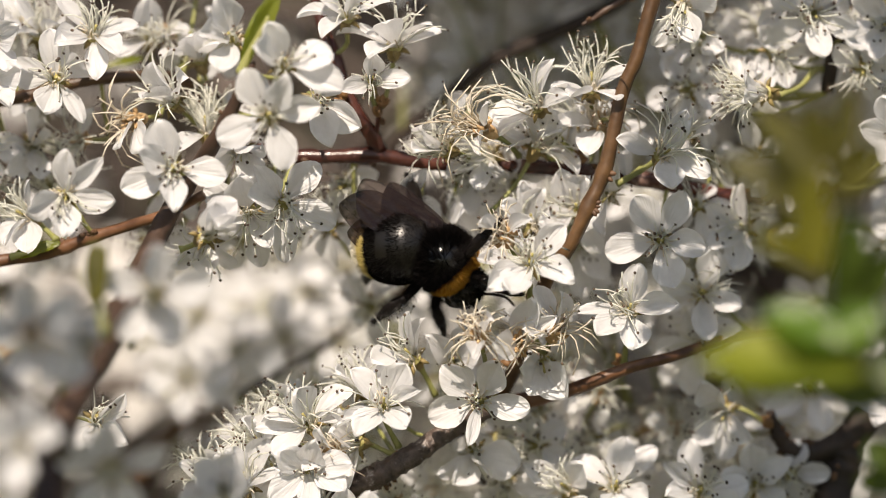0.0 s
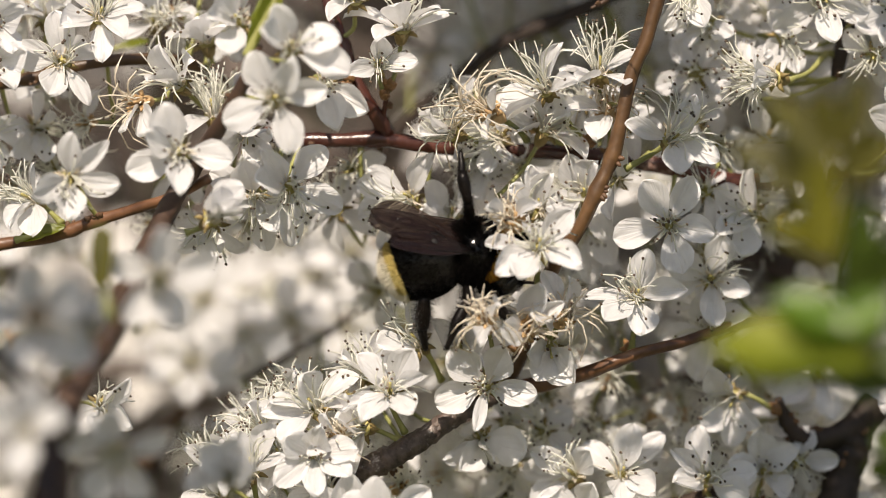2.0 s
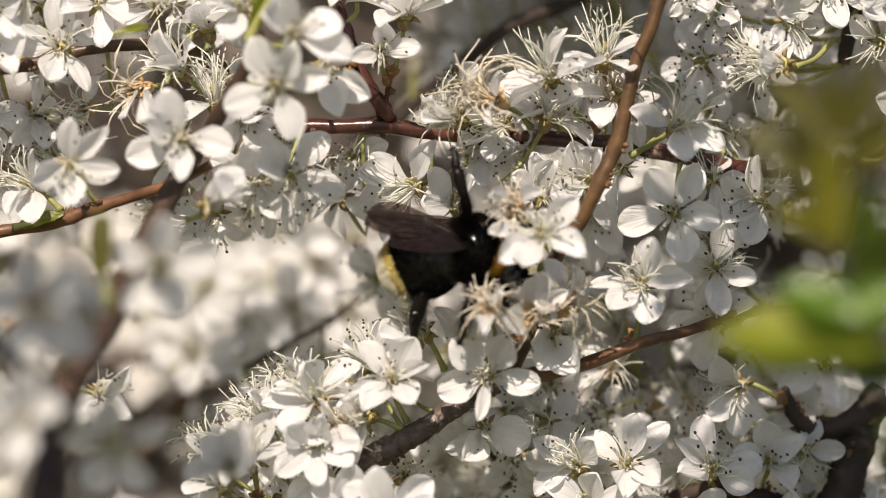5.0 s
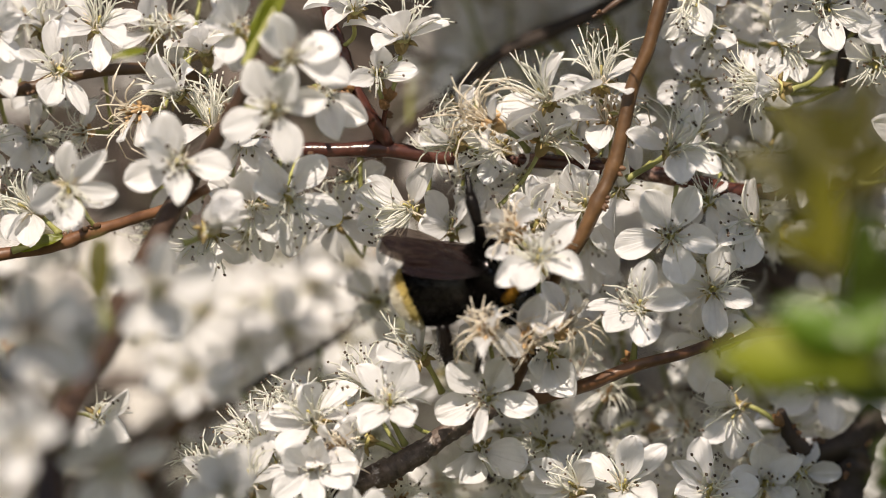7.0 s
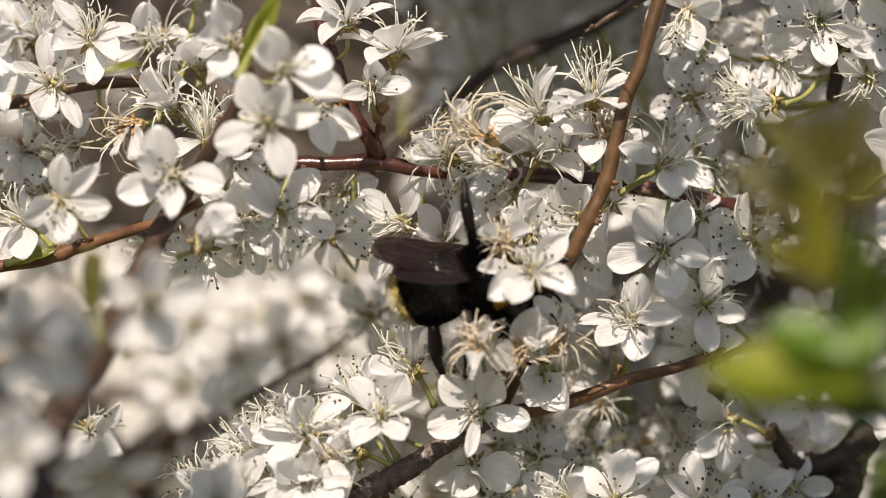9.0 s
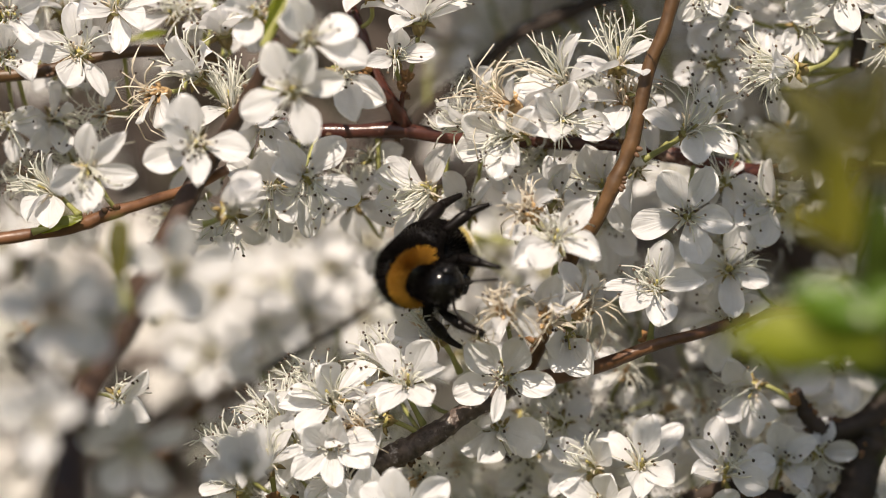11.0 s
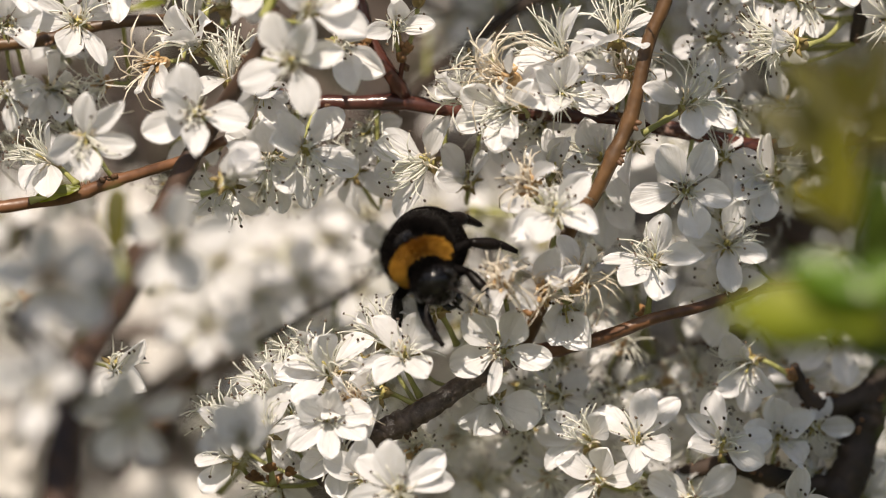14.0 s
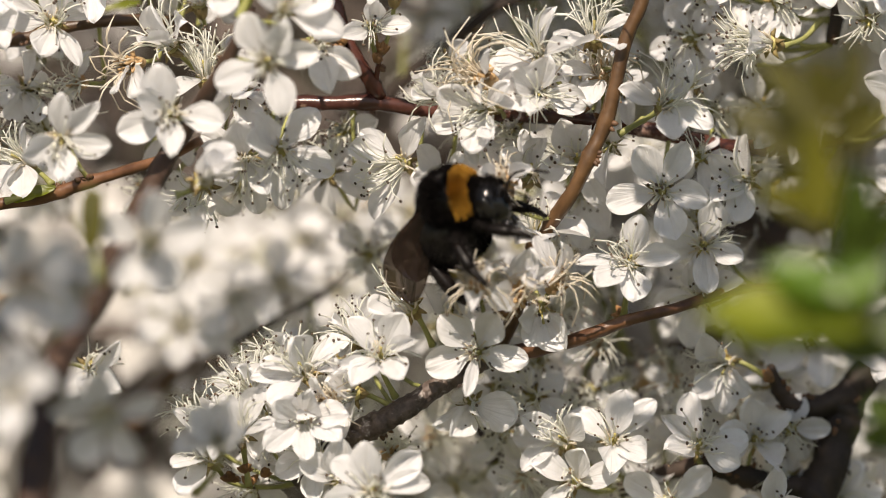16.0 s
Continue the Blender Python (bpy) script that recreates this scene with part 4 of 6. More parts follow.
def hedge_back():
    """A dark sheet in place of the hedge's shaded inside, which closes the view, rounded off at its top and ends."""
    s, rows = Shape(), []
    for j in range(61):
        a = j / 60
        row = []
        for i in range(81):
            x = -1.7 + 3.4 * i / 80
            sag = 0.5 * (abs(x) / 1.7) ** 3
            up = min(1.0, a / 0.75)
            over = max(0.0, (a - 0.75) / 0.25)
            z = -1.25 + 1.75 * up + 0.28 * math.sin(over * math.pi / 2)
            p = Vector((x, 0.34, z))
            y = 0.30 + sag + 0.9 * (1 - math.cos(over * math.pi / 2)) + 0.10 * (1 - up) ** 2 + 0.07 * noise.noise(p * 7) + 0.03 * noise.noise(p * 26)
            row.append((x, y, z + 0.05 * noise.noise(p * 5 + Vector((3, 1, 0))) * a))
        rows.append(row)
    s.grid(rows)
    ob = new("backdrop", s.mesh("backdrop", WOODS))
    tagged(ob, "dark brown sheet standing in for the shaded inside of the hedge", "hedge", kind="structure")
    rng = random.Random(77)
    far, twigs = Shape(), Shape()
    for _ in range(4200):
        j, i = rng.randrange(6, 56), rng.randrange(2, 78)
        p = Vector(rows[j][i]) + Vector((rng.uniform(-0.03, 0.03), rng.uniform(-0.16, -0.02), rng.uniform(-0.03, 0.03)))
        if abs(p.x) < 0.22 and abs(p.z) < 0.2:
            continue
        k = 1 + p.y / REACH
        far_flower(far, rng, 784 + p.x / UNIT / k, 441 - p.z / UNIT / k, p.y / MM)
    for _ in range(420):
        j, i = rng.randrange(2, 56), rng.randrange(2, 78)
        p = Vector(rows[j][i]) + Vector((0, rng.uniform(-0.10, 0.0), 0))
        if abs(p.x) < 0.30 and abs(p.z) < 0.26:
            continue
        w = Vector((rng.uniform(-1, 1), rng.uniform(-0.5, 0.2), rng.uniform(-0.4, 1))).normalized() * rng.uniform(0.06, 0.16)
        r = rng.uniform(1.0, 3.0) * MM
        twigs.tube(smooth_line([p - w, p + Vector((rng.uniform(-1, 1), 0, rng.uniform(-1, 1))) * 0.015, p + w], 5), [r * (1.2 - 0.15 * q) for q in range(6)], 5)
    tagged(new("outer_blossom", far.mesh("outer_blossom", MASS_PETAL)), "white blossom over the rest of the hedge", "blossom", kind="stuff")
    tagged(new("outer_twigs", twigs.mesh("outer_twigs", OLD_BARK)), "brown twigs over the rest of the hedge", "twigs", kind="stuff")


hedge_back()


# ---- leaves ----
def leaf_shape(length, width, fold, bend, rng):
    s, rows = Shape(), []
    for i in range(11):
        u = i / 10
        w = width * math.sin(math.pi * min(1, u * 0.94 + 0.03)) ** 0.75
        row = []
        for j in range(7):
            v = j / 3 - 1
            edge = 1 + (0.06 * math.sin(u * 40) if abs(v) == 1 else 0)
            row.append((u * length, w * v * edge, fold * abs(v) * w + bend * length * u * u + 0.02 * length * math.sin(9 * u + 4 * v)))
        rows.append(row)
    return s.grid(rows)


def shoot(label, line, leaves, radius, seed, mat=LEAF, slim=1.0):
    """A leafy shoot through plan points; leaves: (place along it, leaf length in mm, lean right, lean up)."""
    rng = random.Random(seed)
    top = tagged(new("leafy_shoot"), label, "leaves")
    pts = smooth_line([spot(*p) for p in line], 16)
    part("stem", Shape().tube(pts, [radius * MM * (1 - 0.04 * i) for i in range(17)], 7), STALK, top)
    for at, length, lx, lz in leaves:
        p = pts[min(16, int(at * 16))]
        way = Vector((lx, rng.uniform(-0.5, 0.3), lz)).normalized()
        up = Vector((rng.uniform(-0.5, 0.5), -1, rng.uniform(0.2, 0.9)))
        y = up.cross(way).normalized()
        z = way.cross(y)
        m = Matrix.Translation(p) @ Matrix((way, y, z)).transposed().to_4x4()
        ob = part("leaf", leaf_shape(length * MM, length * MM * rng.uniform(0.26, 0.34) * slim, 0.35, rng.uniform(-0.2, 0.1), rng), mat, top)
        ob.matrix_basis = m


def leafy(label, line, leaves, radius, seed):
    """A shoot with broad leaves. leaves: plan point and depth of the base, the way it points (degrees), length in plan steps,
    width share, how far its upper side faces right and up, material."""
    rng = random.Random(seed)
    top = tagged(new("leafy_shoot"), label, "leaves")
    pts = smooth_line([spot(*p) for p in line], 16)
    part("stem", Shape().tube(pts, [radius * MM * (1 - 0.04 * i) for i in range(17)], 7), STALK, top)
    for x, y, d, angle, length, width, fx, fz, mat in leaves:
        a = radians(angle)
        way = Vector((math.cos(a), rng.uniform(-0.25, 0.25), math.sin(a))).normalized()
        n = Vector((fx, -math.sqrt(max(0.02, 1 - fx * fx - fz * fz)), fz))
        side = n.cross(way).normalized()
        n = way.cross(side)
        size = length * UNIT * (1 + d * MM / REACH)
        ob = part("leaf", leaf_shape(size, size * width, 0.3, rng.uniform(-0.12, 0.1), rng), mat, top)
        ob.matrix_basis = Matrix.Translation(spot(x, y, d)) @ Matrix((way, side, n)).transposed().to_4x4()


leafy("bright green leafy shoot close to the viewer, far out of focus", [(1680, 820, -104), (1600, 710, -106), (1540, 650, -108), (1480, 600, -109)],
      [(1530, 652, -108, 178, 295, 0.25, -0.1, 0.75, LEAF), (1500, 640, -107, 192, 215, 0.22, 0.1, 0.5, LEAF), (1490, 612, -110, 152, 150, 0.30, -0.2, 0.7, GREEN_LEAF),
       (1530, 640, -106, 110, 130, 0.34, 0.3, 0.1, DEEP_LEAF), (1540, 660, -108, 12, 130, 0.34, 0.3, 0.3, DEEP_LEAF), (1560, 700, -106, 60, 190, 0.26, 0.5, -0.2, DEEP_LEAF),
       (1470, 606, -111, 30, 110, 0.34, 0.2, 0.6, GREEN_LEAF), (1590, 700, -104, 172, 160, 0.25, 0.0, -0.3, DEEP_LEAF), (1500, 600, -110, 170, 120, 0.28, -0.2, 0.6, GREEN_LEAF)], 0.7, 3)
leafy("young olive-bronze leafy shoot close to the viewer, out of focus", [(1550, 660, -106), (1500, 520, -106), (1455, 400, -107), (1440, 260, -108)],
      [(1445, 490, -108, 97, 190, 0.20, 0.0, 0.55, YELLOW_LEAF), (1450, 470, -107, 152, 130, 0.22, -0.2, 0.5, YELLOW_LEAF), (1480, 560, -106, 82, 190, 0.26, 0.6, -0.3, DEEP_LEAF),
       (1460, 350, -108, 158, 200, 0.20, -0.3, 0.6, OLIVE_LEAF), (1450, 330, -109, 128, 180, 0.20, 0.1, 0.5, OLIVE_LEAF), (1470, 320, -107, 78, 175, 0.18, 0.4, 0.3, OLIVE_LEAF),
       (1450, 300, -108, 100, 130, 0.22, -0.1, 0.6, OLIVE_LEAF), (1480, 350, -106, 50, 130, 0.24, 0.4, 0.2, OLIVE_LEAF), (1440, 350, -109, 180, 120, 0.20, -0.3, 0.3, OLIVE_LEAF),
       (1500, 560, -105, 60, 150, 0.28, 0.5, -0.2, DEEP_LEAF), (1440, 380, -107, 100, 120, 0.26, 0.0, 0.4, YELLOW_LEAF)], 0.5, 8)
leafy("dark green leaf at the hedge's edge, out of focus", [(1660, 900, -76), (1610, 850, -76), (1590, 830, -76)],
      [(1600, 840, -76, 140, 90, 0.34, 0.2, -0.2, DEEP_LEAF), (1600, 850, -76, 180, 90, 0.3, 0.2, -0.2, DEEP_LEAF)], 0.5, 9)
leafy("green bud close to the viewer, out of focus", [(190, 600, -60), (172, 530, -60), (166, 460, -60)],
      [(172, 545, -60, 93, 120, 0.18, 0.1, 0.4, OLIVE_LEAF), (170, 540, -61, 84, 110, 0.18, -0.3, 0.4, OLIVE_LEAF)], 0.8, 10)
shoot("small green leaf bud opening at a branch tip", [(425, 130, -20), (450, 80, -21), (475, 30, -22)], [(0.0, 9, 0.35, 0.9), (0.4, 10, 0.4, 0.9), (0.2, 8, 0.2, 0.9)], 0.8, 4, LEAF, 0.42)
shoot("small green leaf bud on a reddish-brown branch", [(20, 455, -3), (50, 448, -4)], [(0.0, 7, 0.95, 0.25), (0.5, 6, 0.9, 0.3)], 0.6, 5, LEAF, 0.5)
shoot("small green leaf among the upper flowers", [(190, 118, 20), (215, 112, 20)], [(0.2, 5, 0.9, 0.3)], 0.5, 6, LEAF, 0.5)


# ---- the bumblebee ----
def hairs(s, count, centre, radii, where, length, lean, rng, fine=0.05):
    """Short hairs on an ellipsoid, where the unit point suits where(); they lean towards -X."""
    made = 0
    while made < count:
        p = Vector((rng.gauss(0, 1), rng.gauss(0, 1), rng.gauss(0, 1))).normalized()
        if not where(p):
            continue
        made += 1
        base = Vector((centre[0] + p.x * radii[0], centre[1] + p.y * radii[1], centre[2] + p.z * radii[2]))
        n = Vector((p.x / radii[0], p.y / radii[1], p.z / radii[2])).normalized()
        w = (n + Vector((-lean, 0, 0)) + Vector((rng.uniform(-1, 1), rng.uniform(-1, 1), rng.uniform(-1, 1))) * 0.28).normalized()
        t = w.cross(Vector((rng.uniform(-1, 1), rng.uniform(-1, 1), rng.uniform(-1, 1)))).normalized() * fine * MM
        k = len(s.v)
        tip = base + w * length * rng.uniform(0.6, 1.2)
        mid = base.lerp(tip, 0.55) + n * length * 0.06
        s.v.extend([tuple(base - t), tuple(base + t), tuple(mid + t * 0.8), tuple(mid - t * 0.8), tuple(tip)])
        s.f.extend([(k, k + 1, k + 2, k + 3), (k + 3, k + 2, k + 4)])
    return s


def leg_hairs(s, a, b, thick, count, rng):
    """Bristles round the line from a to b."""
    for k in range(count):
        p = a.lerp(b, rng.uniform(0.05, 1))
        w = Vector((rng.uniform(-1, 1), rng.uniform(-1, 1), rng.uniform(-1, 1))).normalized()
        w = (w + (b - a).normalized() * 0.6).normalized()
        side = w.orthogonal().normalized() * 0.03 * MM
        n = len(s.v)
        s.v.extend([tuple(p - side), tuple(p + side), tuple(p + w * thick * MM * rng.uniform(0.7, 1.25))])
        s.f.append((n, n + 1, n + 2))


def bee_leg(parent, root, knee, ankle, foot, thick, rng):
    """A leg of three pieces, each in the leg's space from its root."""
    root, knee, ankle, foot = (Vector(p) * MM for p in (root, knee, ankle, foot))
    femur = Shape().tube(smooth_line([(0, 0, 0), (knee - root) * 0.5 + Vector((0, 0, 0.2 * MM)), knee - root], 6), [thick * MM * k for k in (0.40, 0.48, 0.52, 0.52, 0.50, 0.46, 0.40)], 8)
    leg_hairs(femur, Vector((0, 0, 0)), knee - root, thick * 1.25, 900, rng)
    leg = part("leg", femur, HAIR_BLACK, parent, "black hairy leg")
    leg.matrix_basis = Matrix.Translation(root)
    tib = Shape().tube(smooth_line([knee - root, (knee + ankle) / 2 - root, ankle - root], 6), [thick * MM * k for k in (0.40, 0.46, 0.52, 0.58, 0.60, 0.56, 0.42)], 8)
    leg_hairs(tib, knee - root, ankle - root, thick * 1.2, 900, rng)
    part("tibia", tib, LEG_CHITIN, leg)
    tars = Shape()
    line = smooth_line([ankle - root, ankle.lerp(foot, 0.5) - root + Vector((0, 0, 0.3 * MM)), foot - root], 10)
    tars.tube(line, [thick * MM * (0.42 - 0.022 * k + (0.03 if k % 2 else 0)) for k in range(11)], 6)
    leg_hairs(tars, ankle - root, foot - root, thick * 0.7, 260, rng)
    part("tarsus", tars, LEG_CHITIN, leg)
    return leg


def bee_wing(parent, root, side, length, wide, yaw, pitch, rng):
    """A paddle-shaped wing, narrow at its root, with a rounded tip, slightly pleated along its veins."""
    s, rows = Shape(), []
    for i in range(15):
        u = math.sin(math.pi / 2 * i / 14)
        end = math.sqrt(max(0.0, 1 - (max(0.0, u - 0.72) / 0.28) ** 2))
        lead = wide * (0.05 + 0.17 * min(1, u * 3)) * end
        trail = wide * (0.08 + 0.82 * math.sin(math.pi * min(0.5, u * 0.66)) ** 1.25) * end + 0.02 * MM
        row = []
        for j in range(13):
            v = j / 12
            row.append((-u * length, side * (lead - (lead + trail) * v), 0.10 * MM * math.sin(2.2 * v + 5 * u) * u + 0.13 * MM * math.sin(20 * v + 3 * u) * math.sin(math.pi * v) - 1.4 * MM * (1 - v) ** 2 * min(1, 2 * u) * (1 - 0.4 * u)))
        rows.append(row)
    s.grid(rows)
    wing = part("wing", s, WING, parent, "smoky brown translucent wing")
    wing.matrix_basis = Matrix.Translation(Vector(root) * MM) @ Euler((radians(side * 12), radians(pitch), radians(-side * yaw))).to_matrix().to_4x4()
    for v0, v1, end in ((0, 0, 1), (0.1, 0.25, 0.95), (0.2, 0.5, 0.85), (0.35, 0.75, 0.8), (0.5, 0.9, 0.6)):
        pts = []
        for i in range(8):
            u = i / 7 * end
            r = rows[min(14, round(math.asin(min(1.0, u)) / (math.pi / 2) * 14))]
            v = v0 + (v1 - v0) * i / 7
            a, b = Vector(r[min(12, int(v * 12))]), Vector(r[min(12, int(v * 12) + 1)])
            pts.append(a.lerp(b, v * 12 - int(v * 12)) + Vector((0, 0, 0.03 * MM)))
        part("vein", Shape().tube(pts, [0.07 * MM - 0.006 * MM * i for i in range(8)], 4), CHITIN, wing)
    return wing


def shell(c, r, x0, x1, floor=-2.0):
    """A belt of an ellipsoid between two heights along X, just above its skin."""
    rows = []
    for i in range(9):
        x = x0 + (x1 - x0) * i / 8
        k = math.sqrt(max(0.0, 1 - x * x)) * 1.012
        a0 = math.asin(max(-1.0, floor)) if floor > -1 else -math.pi / 2
        rows.append([(c[0] + x * r[0] * 1.012, c[1] + k * math.cos(a) * r[1], c[2] + k * math.sin(a) * r[2])
                     for a in (a0 + (math.pi - 2 * a0) * j / 24 for j in range(25))])
    return Shape().grid(rows)


def bumblebee():
    rng = random.Random(21)
    top = tagged(new("bumblebee"), "black furry bumblebee queen with orange collar and pale tail", "bumblebee")
    c, r = (0, 0, 0), (4.0 * MM, 4.15 * MM, 3.95 * MM)
    thorax = part("thorax", Shape().ball(c, r, 14, 22), CHITIN, top)
    collar = lambda p: 0.40 < p.x < 0.82 and p.z > -0.28 - 0.1 * math.sin(40 * p.y)
    part("collar", shell(c, r, 0.42, 0.82, -0.30), HAIR_ORANGE, thorax, "orange collar")
    part("collar_hair", hairs(Shape(), 9000, c, r, collar, 1.1 * MM, 0.1, rng, 0.035), HAIR_ORANGE, thorax, "dense orange collar hair")
    part("thorax_hair", hairs(Shape(), 14000, c, r, lambda p: not collar(p) and not (p.z > 0.93 and -0.3 < p.x < 0.2), 1.3 * MM, 0.15, rng, 0.035), HAIR_BLACK, thorax)
    hc, hd = (1.9 * MM, 0, -0.7 * MM), (2.75 * MM, 3.25 * MM, 3.45 * MM)
    muzzle = lambda p: Vector((p.x + 0.22 * max(0.0, -p.z) * (1 if p.x > 0 else 0.4), p.y * (1 - 0.30 * max(0.0, -p.z)), p.z))
    head = part("head", Shape().ball(hc, hd, 16, 22, muzzle), CHITIN, top)
    head.matrix_basis = pose(3.4 * MM, 0, -1.0 * MM)
    part("head_hair", hairs(Shape(), 4200, hc, hd, lambda p: (p.z > 0.35 and p.x < 0.75) or (p.x < 0.25 and abs(p.y) < 0.9) or (p.x > 0.5 and abs(p.y) < 0.3 and -0.1 < p.z < 0.5), 0.75 * MM, -0.1, rng, 0.03), HAIR_BLACK, head)
    for side in (-1, 1):
        part("eye", Shape().ball((2.5 * MM, side * 2.55 * MM, -0.3 * MM), (0.95 * MM, 0.85 * MM, 2.1 * MM), 10, 14), CHITIN, head, "glossy black eye")
        part("antenna", Shape().tube(smooth_line([Vector(p) * MM for p in ((4.3, side * 0.8, 0.4), (5.4, side * 1.9, 2.0), (7.2, side * 3.0, 2.0), (10.0, side * 3.9, 0.7))], 16),
                                     [0.2 * MM * (1 + 0.12 * (k % 2)) for k in range(17)], 7), LEG_CHITIN, head)
        part("jaw", Shape().tube([Vector(p) * MM for p in ((3.4, side * 1.1, -3.2), (4.2, side * 0.9, -4.0), (4.3, side * 0.25, -4.7))], [0.55 * MM, 0.5 * MM, 0.18 * MM], 8), CHITIN, head)
    part("tongue", Shape().tube(smooth_line([Vector(p) * MM for p in ((3.4, 0, -3.6), (4.2, 0, -5.2), (4.0, 0, -7.0))], 6), [0.32 * MM, 0.3 * MM, 0.28 * MM, 0.24 * MM, 0.2 * MM, 0.16 * MM, 0.1 * MM], 7), LEG_CHITIN, head)
    ac, ar = (-4.4 * MM, 0, -0.3 * MM), (5.7 * MM, 5.1 * MM, 5.05 * MM)
    egg = lambda p: Vector((p.x, p.y * (1 + 0.10 * p.x), p.z * (1 + 0.10 * p.x)))
    abdomen = part("abdomen", Shape().ball(ac, ar, 20, 24, lambda p: egg(p) * (1 + 0.012 * math.sin(p.x * 18))), CUTICLE, top)
    abdomen.matrix_basis = pose(-3.2 * MM, 0, -0.6 * MM)
    part("tail", shell(ac, (ar[0], ar[1] * 0.96, ar[2] * 0.96), -1.0, -0.72), HAIR_PALE, abdomen, "creamy white tail")
    hr = (ar[0], ar[1] * 0.99, ar[2] * 0.99)
    part("abdomen_hair", hairs(Shape(), 17000, ac, hr, lambda p: p.x > -0.60 and not (p.z > 0.7 and -0.25 < p.x < 0.1 and abs(p.y) < 0.35), 0.65 * MM, 0.9, rng, 0.035), HAIR_BLACK, abdomen)
    part("tail_band_hair", hairs(Shape(), 9000, ac, hr, lambda p: -0.80 < p.x < -0.62, 0.75 * MM, 0.6, rng, 0.035), HAIR_YELLOW, abdomen, "yellow tail band hair")
    part("tail_hair", hairs(Shape(), 9000, ac, hr, lambda p: p.x < -0.77 or (p.x < -0.62 and p.z < -0.30), 1.15 * MM, 0.3, rng, 0.03), HAIR_PALE, abdomen, "creamy white tail hair")
    wings, legs = [], []
    for side in (-1, 1):
        wings.append(bee_wing(top, (-0.3, side * 2.8, 2.6), side, 16.5 * MM, 5.9 * MM, 8, 4, rng))
        wings.append(bee_wing(top, (-1.5, side * 2.7, 2.2), side, 12.0 * MM, 4.8 * MM, 14, 0, rng))
        legs.append(bee_leg(top, (2.4, side * 1.8, -3.2), (4.6, side * 4.2, -4.2), (7.6, side * 4.8, -6.0), (9.6, side * 5.0, -8.0), 1.35, rng))
        legs.append(bee_leg(top, (0.2, side * 2.4, -3.6), (0.4, side * 6.4, -4.0), (0.6, side * 9.0, -7.4), (1.2, side * 10.2, -10.0), 1.5, rng))
        legs.append(bee_leg(top, (-2.2, side * 2.4, -3.6), (-6.6, side * 4.2, -4.0), (-8.6, side * 5.2, -8.6), (-9.2, side * 5.4, -12.0), 1.8, rng))
    return top, {"head": head, "abdomen": abdomen, "wings": wings, "legs": legs}


bee, bee_parts = bumblebee()


def stance(p, forward, up):
    """The bee's pose: its place, where its head points and where its back faces, each as (right, up, towards the viewer)."""
    x = Vector((forward[0], -forward[2], forward[1])).normalized()
    z = Vector((up[0], -up[2], up[1]))
    z = (z - x * z.dot(x)).normalized()
    y = z.cross(x)
    return Matrix.Translation(p) @ Matrix((x, y, z)).transposed().to_4x4()


